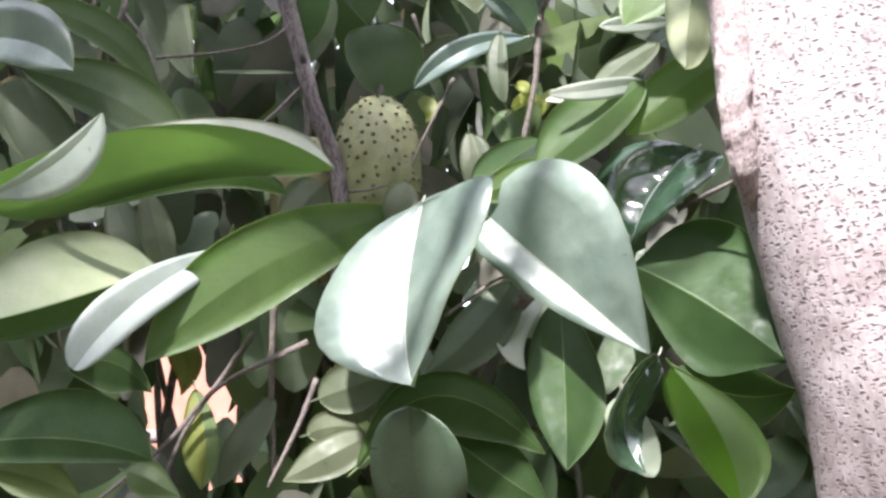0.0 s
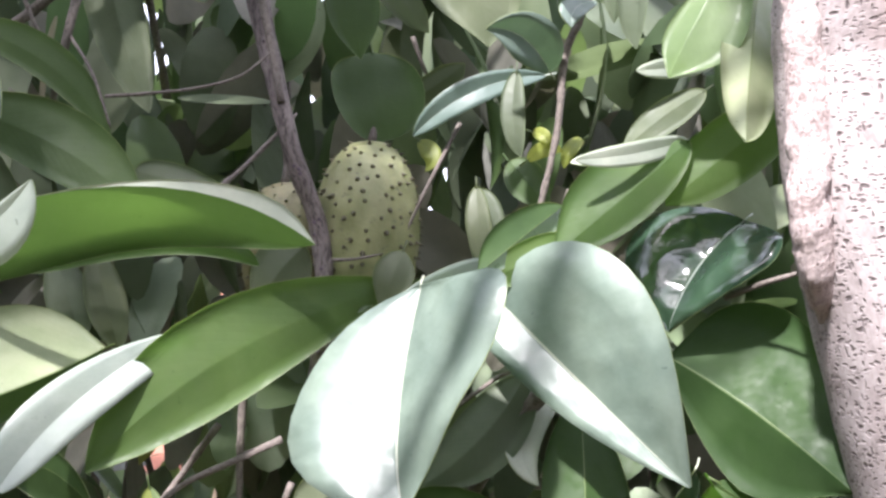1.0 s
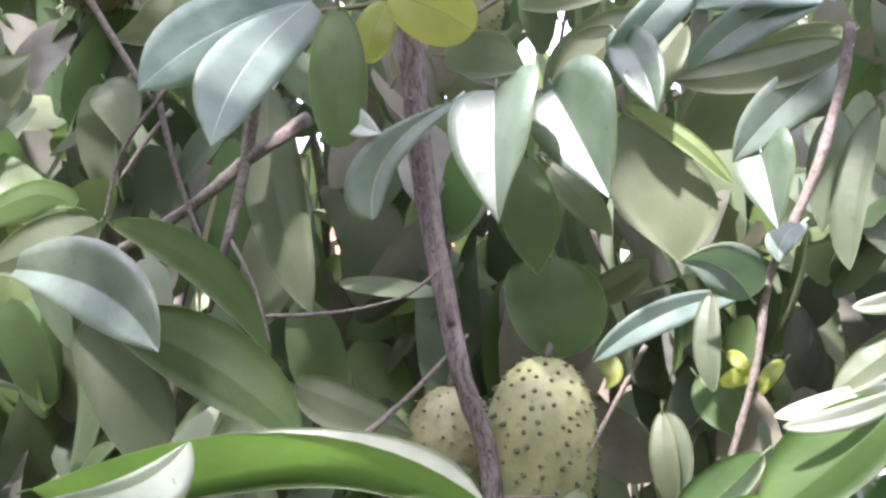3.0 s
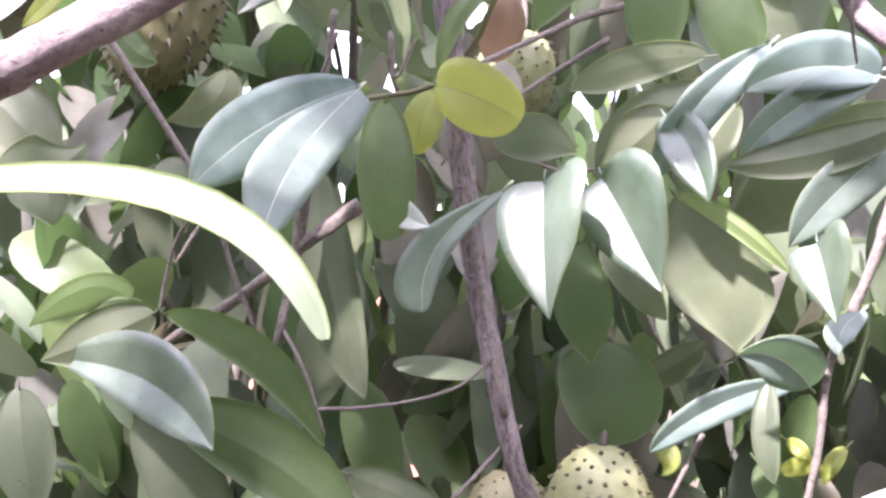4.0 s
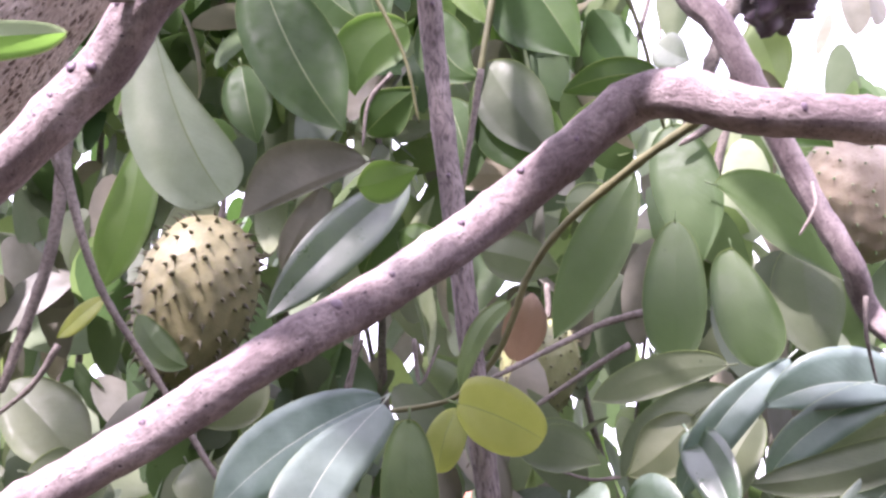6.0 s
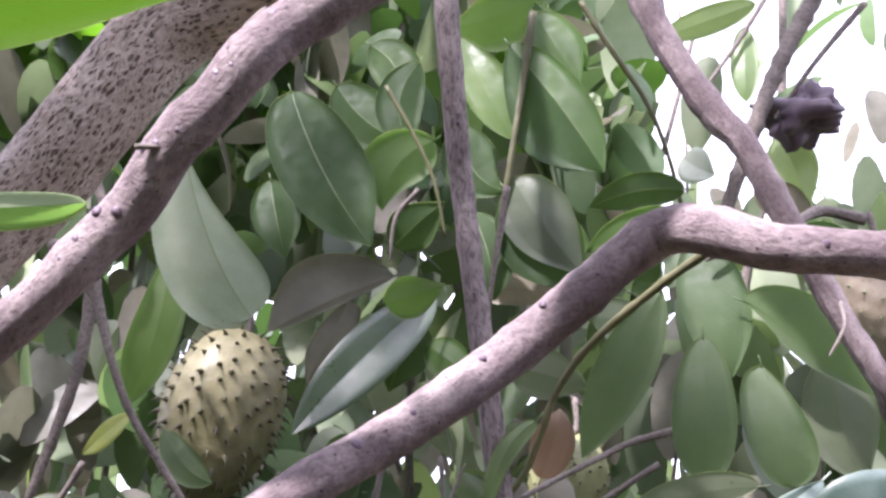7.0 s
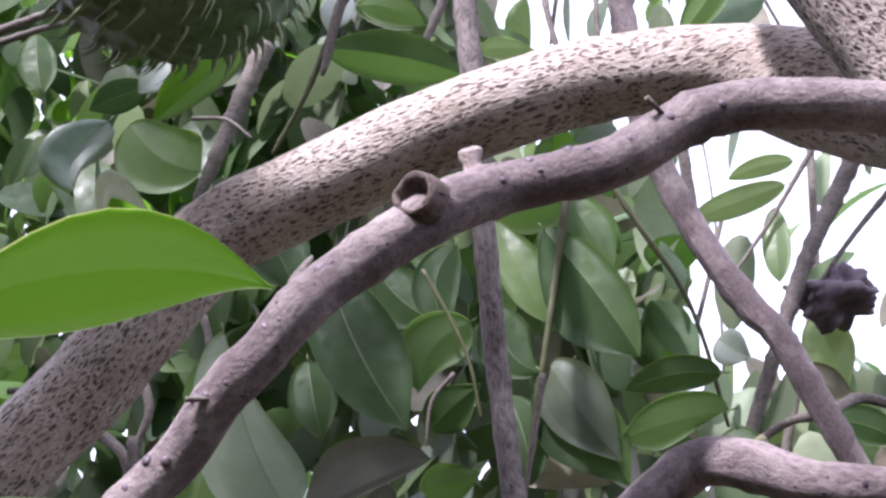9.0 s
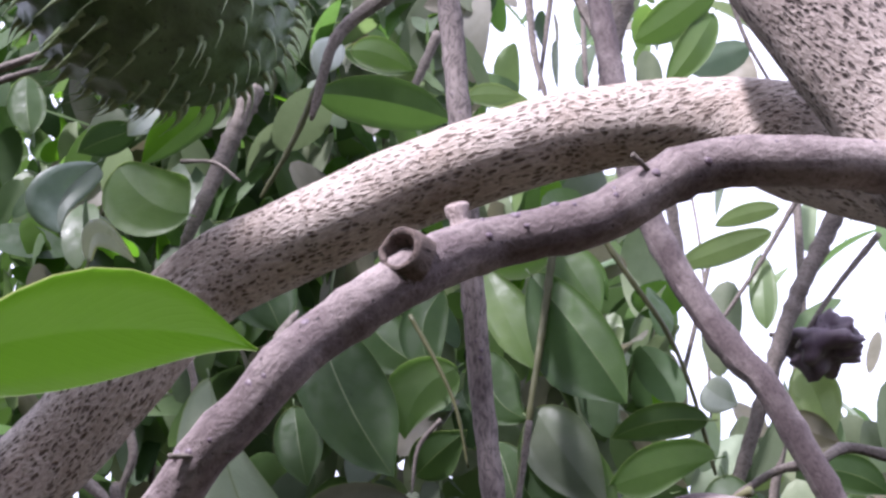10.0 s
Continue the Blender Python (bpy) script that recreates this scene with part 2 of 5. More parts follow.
def fruit_material(name, low, high, scar):
    m, nt, b = material(name, 0.48, 0.45)
    co = nt.nodes.new("ShaderNodeTexCoord").outputs["Object"]
    col = ramp(nt, noise_of(nt, co, 28, 5), [(0.3, low), (0.7, high)])
    col = mixed(nt, ramp(nt, noise_of(nt, co, 120, 3), [(0.62, (0, 0, 0)), (0.72, (1, 1, 1))]), col, scar)
    nt.links.new(col, b.inputs["Base Color"])
    b.inputs["Subsurface Weight"].default_value = 0.15
    b.inputs["Subsurface Radius"].default_value = (0.004, 0.006, 0.002)
    bump(nt, b, noise_of(nt, co, 180, 4), 0.4, 0.002)
    return m


FRUIT_SKIN = fruit_material("fruit_skin", (0.185, 0.195, 0.085), (0.30, 0.305, 0.155), (0.15, 0.15, 0.085))
FRUIT_BROWN = fruit_material("fruit_skin_ripe", (0.31, 0.25, 0.18), (0.43, 0.36, 0.27), (0.24, 0.17, 0.11))
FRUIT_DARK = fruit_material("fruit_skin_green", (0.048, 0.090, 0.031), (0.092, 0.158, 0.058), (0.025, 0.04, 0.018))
FRUIT_OLIVE = fruit_material("fruit_skin_olive", (0.15, 0.14, 0.068), (0.27, 0.245, 0.13), (0.17, 0.15, 0.09))
SPINE_DARK = fruit_material("spine_dark", (0.05, 0.045, 0.02), (0.10, 0.09, 0.04), (0.03, 0.025, 0.015))
SPINE_GREEN = fruit_material("spine_green", (0.14, 0.20, 0.08), (0.26, 0.33, 0.16), (0.05, 0.04, 0.02))
DRY = fruit_material("dried_skin", (0.075, 0.05, 0.07), (0.14, 0.10, 0.125), (0.04, 0.025, 0.035))
SOIL, nt_, b_ = material("soil", 0.95, 0.2)
co_ = nt_.nodes.new("ShaderNodeTexCoord").outputs["Object"]
nt_.links.new(ramp(nt_, noise_of(nt_, co_, 5, 8), [(0.3, (0.04, 0.03, 0.02)), (0.6, (0.08, 0.062, 0.038)), (0.75, (0.055, 0.075, 0.03))]), b_.inputs["Base Color"])
bump(nt_, b_, noise_of(nt_, co_, 40, 6), 0.8, 0.03)


# ---------------- mesh builders ----------------
def mesh_object(name, verts, faces, mats, index=None, uvs=None, smooth=True):
    me = bpy.data.meshes.new(name)
    me.from_pydata(verts, [], faces)
    for m in mats:
        me.materials.append(m)
    if index is not None:
        me.polygons.foreach_set("material_index", index)
    if uvs is not None:
        layer = me.uv_layers.new(name="UVMap")
        flat = np.array(uvs, dtype=np.float32)[[v for f in faces for v in f]]
        layer.data.foreach_set("uv", flat.ravel())
    me.polygons.foreach_set("use_smooth", [smooth] * len(faces))
    me.update()
    return new(name, me)


def part(ob, parent, label="", kind=""):
    ob.parent = parent
    ob.matrix_parent_inverse = parent.matrix_world.inverted()
    return tagged(ob, label=label, kind=kind)


def thing(name, place, label, category, group="", kind=""):
    e = new(name)
    e.location = place
    bpy.context.view_layer.update()
    return tagged(e, label, category, group, kind)


def spline(points, step):
    """Catmull-Rom through rows of x, y, z, radius, resampled."""
    p = np.array(points, float)
    p = np.vstack([2 * p[0] - p[1], p, 2 * p[-1] - p[-2]])
    out = []
    for i in range(1, len(p) - 2):
        n = max(2, int(np.linalg.norm(p[i + 1, :3] - p[i, :3]) / step))
        for k in range(n):
            t = k / n
            a, b, c, d = p[i - 1 : i + 3]
            out.append(0.5 * (2 * b + (c - a) * t + (2 * a - 5 * b + 4 * c - d) * t * t + (3 * b - a - 3 * c + d) * t**3))
    out.append(p[-2])
    return np.array(out)


def tube_data(rows, sides, rough=0.0, seed=0):
    """Vertices, faces and UVs (metres) of a tapered, slightly uneven rod with closed ends."""
    verts, faces, uvs = [], [], []
    frame_x, run = None, 0.0
    for i, r in enumerate(rows):
        tan = rows[min(i + 1, len(rows) - 1), :3] - rows[max(i - 1, 0), :3]
        tan = Vector(tan).normalized()
        if frame_x is None:
            frame_x = tan.orthogonal().normalized()
        frame_x = (frame_x - tan * frame_x.dot(tan)).normalized()
        fy = tan.cross(frame_x)
        if i:
            run += float(np.linalg.norm(r[:3] - rows[i - 1, :3]))
        c, rad = Vector(r[:3]), max(float(r[3]), 0.0006)
        for k in range(sides + 1):
            a = 2 * math.pi * k / sides
            way = frame_x * math.cos(a) + fy * math.sin(a)
            q = c + way * rad
            d = 1.0
            if rough:
                d += rough * (noise.noise(q * (0.9 / rad) + Vector((seed, 0, 0))) + 0.5 * noise.noise(q * (2.6 / rad)))
            verts.append(c + way * rad * d)
            uvs.append((a * rad, run))
    w = sides + 1
    for i in range(len(rows) - 1):
        for k in range(sides):
            faces.append((i * w + k, i * w + k + 1, (i + 1) * w + k + 1, (i + 1) * w + k))
    for end, order in ((0, -1), (len(rows) - 1, 1)):
        verts.append(Vector(rows[end, :3]))
        uvs.append((0, 0))
        for k in range(sides):
            f = (end * w + k, end * w + k + 1, len(verts) - 1)
            faces.append(f if order > 0 else f[::-1])
    return verts, faces, uvs


AXES = {}             # centre lines of the woody parts, by name


def rod(name, points, parent, mat, step=0.02, sides=14, rough=0.06, label="", nodes=0.0, swell=0.09):
    AXES.setdefault(name, []).append(points)
    rows = spline(points, step)
    if nodes:
        run = np.r_[0, np.cumsum(np.linalg.norm(np.diff(rows[:, :3], axis=0), axis=1))]
        rows[:, 3] *= 1 + swell * np.exp(-(((run / nodes) % 1.0 - 0.5) / 0.09) ** 2)
    verts, faces, uvs = tube_data(rows, sides, rough, len(points))
    return part(mesh_object(name, verts, faces, [mat], uvs=uvs), parent, label)


ACROSS = (-1.0, -1.0, -0.66, -0.33, -0.05, -0.014, 0.014, 0.05, 0.33, 0.66, 1.0, 1.0)


def outline(s, fat, sharp):
    """Half the width of a leaf at s along it, 0 to 1: widest at fat, the tip more pointed as sharp grows."""
    a = sharp * fat / (1 - fat)
    s = min(max(s, 0.0), 1.0)
    return s**a * (1 - s) ** sharp / (fat**a * (1 - fat) ** sharp)


def blade(base, mid, tip, width, up, fold, twist, skew, fat, sharp, rows=18, seed=0.0):
    """Vertices, faces, material indices and UVs of one leaf: keeled along the midrib, each half with its own outline, a turned-down margin and a short stalk."""
    base, mid, tip, up = (Vector(v) for v in (base, mid, tip, up))
    verts, faces, index, uvs = [], [], [], []
    length = (tip - base).length
    n = len(ACROSS)
    fats = fat if isinstance(fat, tuple) else (fat, fat)
    for i in range(rows + 1):
        s = 0.5 - 0.5 * math.cos(math.pi * i / rows)  # closer rows at both ends
        p = base * (2 * (s - 0.5) * (s - 1)) + mid * (4 * s * (1 - s)) + tip * (2 * s * (s - 0.5))
        tan = (base * (4 * s - 3) + mid * (4 - 8 * s) + tip * (4 * s - 1)).normalized()
        nrm = (up - tan * up.dot(tan)).normalized()
        turn = Matrix.Rotation(radians(twist * s), 3, tan)
        nrm = turn @ nrm
        side = tan.cross(nrm)
        halves = [0.5 * width * outline(s, q, sharp) for q in fats]
        if sharp > 0.45:  # the tip runs out in a short point
            points = [max(0.74 * length, 0.62 * width / (1 - q)) * (1 - s) for q in fats]
            halves = [(h**-5 + q**-5) ** -0.2 if h > 0 and q > 0 else 0.0 for h, q in zip(halves, points)]
        halves = [h + 0.0004 for h in halves]
        for j, a in enumerate(ACROSS):
            half = halves[a > 0]
            a *= 1 + skew if a > 0 else 1 - skew
            wave = 0.05 * width * noise.noise(Vector((s * 3.1 + seed, a * 1.3, seed * 1.7)))
            lift = abs(a) * half * math.tan(radians(fold)) - 0.06 * half * a * a + wave * abs(a)
            q = p + side * (a * half * math.cos(radians(fold) * 0.8)) + nrm * lift
            if j in (0, n - 1):
                q -= nrm * 0.0011 + side * (0.0003 * (1 if a < 0 else -1))
            verts.append(q)
            uvs.append((ACROSS[j], s))
    for i in range(rows):
        for j in range(n - 1):
            faces.append((i * n + j, i * n + j + 1, (i + 1) * n + j + 1, (i + 1) * n + j))
            index.append(1 if j in (0, n - 2) else 2 if j == 5 else 3 if j > 5 else 0)
    tan = (mid - base).normalized()
    stalk = np.array([[*(base + tan * 0.004), 0.0011], [*(base - tan * 0.006), 0.0012], [*(base - tan * 0.014 + up * -0.002), 0.0014]])
    sv, sf, su = tube_data(stalk, 5)
    k = len(verts)
    verts += sv
    uvs += su
    faces += [tuple(v + k for v in f) for f in sf]
    index += [2] * len(sf)
    return verts, faces, index, uvs


BEARING = []          # the tree that the next leaves and twigs belong to
LEAF_COUNT = [0]
UNDER = "vdlbwnkm"
RIBBED = "wyk"        # the kinds whose midrib stands out in colour


def leaf(base, mid, tip, width, facing, fold, twist, look_, skew=0.0, fat=0.45, sharp=0.62):
    """One leaf as a part. facing: where the seen side points; for the kinds seen from below the keel opens away from
    it.
    look_: the leaf's material, or two where the halves show different sides or hold the fold's light in their colour."""
    LEAF_COUNT[0] += 1
    f = Vector(facing) * (-1 if any(c in UNDER for c in look_) else 1)
    v, faces, index, uvs = blade(base, mid, tip, width, f, fold, twist, skew, fat, sharp, seed=LEAF_COUNT[0] * 0.73)
    return part(mesh_object("leaf", v, faces, [LEAF[look_[0]], MARGIN, RIB if look_[0] in RIBBED else LEAF["p"] if look_[0] in "ag" else LEAF[look_[0]], LEAF[look_[-1]]], index, uvs), BEARING[-1])


def twig(radius, *points, mat=None):
    rows = [(*p, radius * (1.2 - 0.5 * i / (len(points) - 1))) for i, p in enumerate(points)]
    a, b = Vector(points[-2]), Vector(points[-1])
    rows.append((*(b + (b - a).normalized() * radius * 3), radius * 0.25))
    return rod("twig", rows, BEARING[-1], mat or TWIG_BARK, 0.010, 8, 0.14, nodes=0.028, swell=0.22)


def green_twig(radius, *points):
    return twig(radius, *points, mat=GREEN_STEM)


def soursop(place, width, height, lean, skin, spine_mat, count, label, spine=0.008, slim=0.34, bend=0.35, mound=0.10):
    """Ovoid spiny fruit hanging by a stalk: skin, stalk and every spine a part."""
    fruit = thing("soursop_fruit", place, label, "fruit", "soursop fruits")
    tilt = Matrix.Translation(place) @ Euler((radians(lean[0]), radians(lean[1]), 0.0)).to_matrix().to_4x4()

    def shape(lat, lon):
        z = math.sin(lat)
        r = math.cos(lat) ** 0.92 * (1.0 + 0.10 * z)
        u = 1 + 0.05 * noise.noise(Vector((math.cos(lon) * 1.4, math.sin(lon) * 1.4, z * 1.6 + place[0] * 9)))
        return Vector((0.5 * width * r * math.cos(lon) * u, 0.5 * width * r * math.sin(lon) * u, 0.5 * height * z))

    # every spine sits on a low mound of the skin
    rng = random.Random(int(place[2] * 1000))
    seats = []
    for i in range(count):
        z = 1 - 2 * (i + 0.5) / count
        seats.append((math.asin(z * 0.97) + rng.uniform(-0.05, 0.05), i * 2.399963 + rng.uniform(-0.14, 0.14)))
    feet = np.array([tuple(shape(*q)) for q in seats])
    pitch = math.sqrt(math.pi * width * height / count)
    rings, segs = 56, 80
    verts, faces = [], []
    for i in range(rings + 1):
        for k in range(segs):
            q = shape(math.pi * (i / rings - 0.5) * 0.999, 2 * math.pi * k / segs)
            near = float(((feet - np.array(q)) ** 2).sum(1).min())
            rise = mound * pitch * math.exp(-near / (0.30 * pitch) ** 2)
            verts.append(tilt @ (q + Vector((q.x / width**2, q.y / width**2, q.z / height**2)).normalized() * rise))
    for i in range(rings):
        for k in range(segs):
            faces.append((i * segs + k, i * segs + (k + 1) % segs, (i + 1) * segs + (k + 1) % segs, (i + 1) * segs + k))
    hide = part(mesh_object("skin", verts, faces, [skin]), fruit)
    top = tilt @ Vector((0, 0, height * 0.49))
    rows = [(*top, 0.006), (*(top + Vector((0.003, 0.004, 0.02))), 0.005), (*(top + Vector((0.0, 0.012, 0.06))), 0.0055)]
    rod("stalk", rows, fruit, TWIG_BARK, 0.01, 8, 0.1)
    # one bent cone, shared by all the spines of this fruit
    sv, sf = [], []
    for i in range(4):
        s = i / 3
        for k in range(6):
            a = 2 * math.pi * k / 6
            r = spine * slim * (1 - s) ** 1.6 + 0.0002
            sv.append((r * math.cos(a), r * math.sin(a) - spine * bend * s * s, spine * s - 0.001))
    for i in range(3):
        for k in range(6):
            sf.append((i * 6 + k, i * 6 + (k + 1) % 6, i * 6 + 6 + (k + 1) % 6, i * 6 + 6 + k))
    first = None
    for lat, lon in seats:
        p = shape(lat, lon)
        nrm = Vector((p.x / width**2, p.y / width**2, p.z / height**2)).normalized()
        p = p + nrm * (mound * pitch * 0.8)
        down = Vector((0, 0, -1)) - nrm * -nrm.z
        ydir = (-(down.normalized()) if down.length > 0.01 else Vector((1, 0, 0)))
        xdir = ydir.cross(nrm).normalized()
        k = rng.uniform(0.75, 1.2)
        m = tilt @ Matrix((
            (xdir.x * k, ydir.x * k, nrm.x * k, p.x), (xdir.y * k, ydir.y * k, nrm.y * k, p.y),
            (xdir.z * k, ydir.z * k, nrm.z * k, p.z), (0, 0, 0, 1)))
        if first is None:
            ob = mesh_object("spine", sv, sf, [spine_mat])
            first = ob.data
        else:
            ob = new("spine", first)
        ob.parent = hide
        ob.matrix_basis = m
    return fruit


# ---------------- ground ----------------
gv = [(-900, -900, 0), (900, -900, 0), (900, 900, 0), (-900, 900, 0)]
tagged(mesh_object("ground", gv, [(0, 1, 2, 3)], [SOIL]), "bare brown garden soil with grass patches", "ground", kind="structure")

# ---------------- the fruiting tree ----------------
tree = thing("soursop_tree", (0.74, 1.45, 0.0), "soursop tree with grey flecked bark and glossy green leaves", "tree")
BEARING.append(tree)
rod("trunk", [
    (0.74, 1.46, -0.05, 0.17),
    (0.70, 1.44, 0.3, 0.15),
    (0.655, 1.42, 0.7, 0.138),
    (0.6034, 1.4, 1.1214, 0.1297),
    (0.5853, 1.4, 1.3051, 0.1313),
    (0.5511, 1.38, 1.4804, 0.131),
    (0.51, 1.37, 1.6425, 0.1314),
    (0.4875, 1.37, 1.7456, 0.1323),
    (0.4729, 1.37, 1.8498, 0.1333),
    (0.4727, 1.37, 1.9199, 0.1339),
    (0.4623, 1.35, 1.9975, 0.1287),
    (0.4463, 1.33, 2.0668, 0.1235),
    (0.40, 1.22, 2.34, 0.100),
    (0.31, 1.09, 2.53, 0.078)], tree, TRUNK_BARK, 0.02, 40, 0.05)
rod("leader", [
    (0.40, 1.22, 2.34, 0.085),
    (0.31, 1.09, 2.53, 0.074),
    (0.1695, 0.98, 2.5712, 0.0465),
    (0.1392, 0.98, 2.6502, 0.0493),
    (0.1148, 0.98, 2.7103, 0.0514),
    (0.0907, 0.98, 2.77, 0.0534),
    (0.0709, 0.99, 2.8424, 0.0564),
    (0.0584, 1.01, 2.9235, 0.06),
    (0.04, 1.12, 3.4, 0.06),
    (0.10, 1.2, 3.9, 0.045)], tree, LEADER_BARK_SHADED, 0.02, 40, 0.05)
rod("limb", [
    (-0.7106, 1.170, 2.3849, 0.0421),
    (-0.6237, 1.160, 2.4758, 0.0405),
    (-0.5719, 1.160, 2.5258, 0.0400),
    (-0.5169, 1.150, 2.5812, 0.0398),
    (-0.4520, 1.150, 2.6574, 0.0404),
    (-0.3783, 1.150, 2.6919, 0.0398),
    (-0.3019, 1.140, 2.7142, 0.0390),
    (-0.2541, 1.140, 2.7329, 0.0389),
    (-0.2024, 1.140, 2.7474, 0.0387),
    (-0.1563, 1.140, 2.7590, 0.0382),
    (-0.1119, 1.150, 2.7734, 0.0380),
    (-0.0371, 1.150, 2.7758, 0.0374),
    (0.0336, 1.150, 2.7604, 0.0426),
    (0.0768, 1.140, 2.7347, 0.0482),
    (0.1223, 1.110, 2.6939, 0.0491),
    (0.1676, 1.070, 2.6482, 0.0484)], tree, LIMB_BARK, 0.015, 24, 0.04)
rod("branch", [
    (-0.3918, 0.8, 2.2611, 0.0118),
    (-0.3456, 0.8, 2.2979, 0.0118),
    (-0.321, 0.8, 2.3178, 0.0121),
    (-0.298, 0.8, 2.3402, 0.0126),
    (-0.2761, 0.8, 2.361, 0.0126),
    (-0.2513, 0.79, 2.3885, 0.0128),
    (-0.232, 0.79, 2.4069, 0.0129),
    (-0.2156, 0.79, 2.4271, 0.0131),
    (-0.1963, 0.8, 2.4493, 0.0134),
    (-0.1666, 0.81, 2.4748, 0.0148),
    (-0.1441, 0.83, 2.4985, 0.0156),
    (-0.1197, 0.85, 2.5154, 0.0147),
    (-0.0921, 0.86, 2.5244, 0.0148),
    (-0.0638, 0.87, 2.5342, 0.015),
    (-0.0411, 0.88, 2.5498, 0.0152),
    (-0.014, 0.89, 2.5691, 0.0155),
    (0.0163, 0.9, 2.5794, 0.0156),
    (0.0528, 0.91, 2.5814, 0.0157),
    (0.0873, 0.93, 2.5863, 0.0159),
    (0.1244, 0.96, 2.5947, 0.0164),
    (0.17, 1.0, 2.61, 0.017),
    (0.24, 1.06, 2.63, 0.018)], tree, BRANCH_BARK, 0.008, 18, 0.07, nodes=0.045)
rod("branch", [
    (-0.393, 0.826, 2.1197, 0.0113),
    (-0.3448, 0.841, 2.1465, 0.0113),
    (-0.3048, 0.853, 2.1709, 0.0117),
    (-0.2676, 0.872, 2.1971, 0.012),
    (-0.226, 0.891, 2.2288, 0.0123),
    (-0.1863, 0.923, 2.2592, 0.0129),
    (-0.1527, 0.943, 2.2857, 0.0133),
    (-0.1187, 0.975, 2.3192, 0.0139),
    (-0.0784, 0.978, 2.351, 0.0139),
    (-0.0515, 0.98, 2.3738, 0.0139),
    (-0.0314, 0.98, 2.3854, 0.0146),
    (-0.006, 0.962, 2.3796, 0.0145),
    (0.0267, 0.954, 2.3644, 0.0137),
    (0.0629, 0.96, 2.3603, 0.013),
    (0.101, 0.98, 2.3606, 0.0133),
    (0.1493, 1.02, 2.365, 0.0139),
    (0.24, 1.10, 2.37, 0.015),
    (0.36, 1.19, 2.40, 0.017)], tree, BRANCH_BARK, 0.008, 18, 0.06, nodes=0.05)
rod("branch", [
    (-0.12, 1.60, 3.4, 0.016),
    (-0.0853, 1.6, 3.0116, 0.018),
    (-0.0713, 1.6, 2.9439, 0.0177),
    (-0.0303, 1.61, 2.8337, 0.0173),
    (0.0224, 1.62, 2.735, 0.0185),
    (0.0516, 1.62, 2.696, 0.0166),
    (0.0936, 1.63, 2.5981, 0.0162),
    (0.1394, 1.65, 2.4938, 0.0143),
    (0.1796, 1.67, 2.4189, 0.0141),
    (0.2273, 1.7, 2.3344, 0.014),
    (0.42, 1.45, 2.15, 0.013)], tree, BRANCH_BARK, 0.012, 14, 0.08, nodes=0.07)
rod("stem", [
    (-0.3464, 1.64, 3.43, 0.0183),
    (-0.3293, 1.63, 3.259, 0.0174),
    (-0.3096, 1.62, 3.0109, 0.0162),
    (-0.301, 1.62, 2.8643, 0.0156),
    (-0.2914, 1.64, 2.6907, 0.015),
    (-0.2573, 1.61, 2.4246, 0.0141),
    (-0.2445, 1.61, 2.3009, 0.014),
    (-0.2316, 1.62, 2.1611, 0.014),
    (-0.2181, 1.63, 2.0534, 0.014),
    (-0.1781, 1.57, 1.8968, 0.0111),
    (-0.1618, 1.57, 1.8356, 0.011),
    (-0.1403, 1.58, 1.774, 0.0111),
    (-0.1313, 1.58, 1.7062, 0.0111),
    (-0.1363, 1.59, 1.6427, 0.0112),
    (-0.1453, 1.6, 1.5406, 0.0113)], tree, STEM_BARK, 0.015, 14, 0.08, nodes=0.08)
rod("stem", [
    (-0.2201, 1.6, 2.1244, 0.005),
    (-0.2101, 1.59, 2.0597, 0.005),
    (-0.1964, 1.58, 1.9962, 0.005),
    (-0.1788, 1.56, 1.9087, 0.0049)], tree, TWIG_BARK, 0.015, 10, 0.08)
rod("bark_ridge", [
    (0.3621, 1.33, 2.1391, 0.0105),
    (0.3511, 1.315, 2.0421, 0.0186),
    (0.3462, 1.31, 1.965, 0.0204),
    (0.3473, 1.31, 1.9042, 0.0204),
    (0.3493, 1.31, 1.8371, 0.0203),
    (0.35, 1.31, 1.7708, 0.0202),
    (0.3589, 1.325, 1.7138, 0.0183),
    (0.3836, 1.36, 1.6648, 0.0125),
    (0.4112, 1.4, 1.6277, 0.0064)], tree, RIDGE_BARK, 0.008, 16, 0.25)

twig(0.0013, (-0.265, 0.775, 2.38), (-0.255, 0.78, 2.381), (-0.24, 0.785, 2.383))
twig(0.0015, (-0.038, 0.86, 2.569), (-0.031, 0.87, 2.564), (-0.025, 0.88, 2.558))
twig(0.0034, (-0.214, 0.790, 2.437), (-0.223, 0.800, 2.447), (-0.221, 0.810, 2.461))
twig(0.0028, (-0.647, 1.16, 2.535), (-0.621, 1.18, 2.542), (-0.605, 1.21, 2.554))
twig(0.0051, (0.227, 1.56, 2.229), (0.219, 1.56, 2.165), (0.195, 1.56, 2.076), (0.164, 1.56, 2), (0.148, 1.56, 1.958), (0.14, 1.57, 1.875), (0.115, 1.58, 1.767))
twig(0.0019, (-0.376, 1.54, 1.914), (-0.324, 1.54, 1.917), (-0.272, 1.55, 1.925), (-0.226, 1.56, 1.94), (-0.193, 1.57, 1.969))
twig(0.0030, (-0.268, 1.53, 1.79), (-0.222, 1.55, 1.832), (-0.168, 1.57, 1.892))
twig(0.0065, (-0.413, 1.62, 2.193), (-0.423, 1.62, 2.097), (-0.437, 1.6, 2.002), (-0.46, 1.62, 1.93))
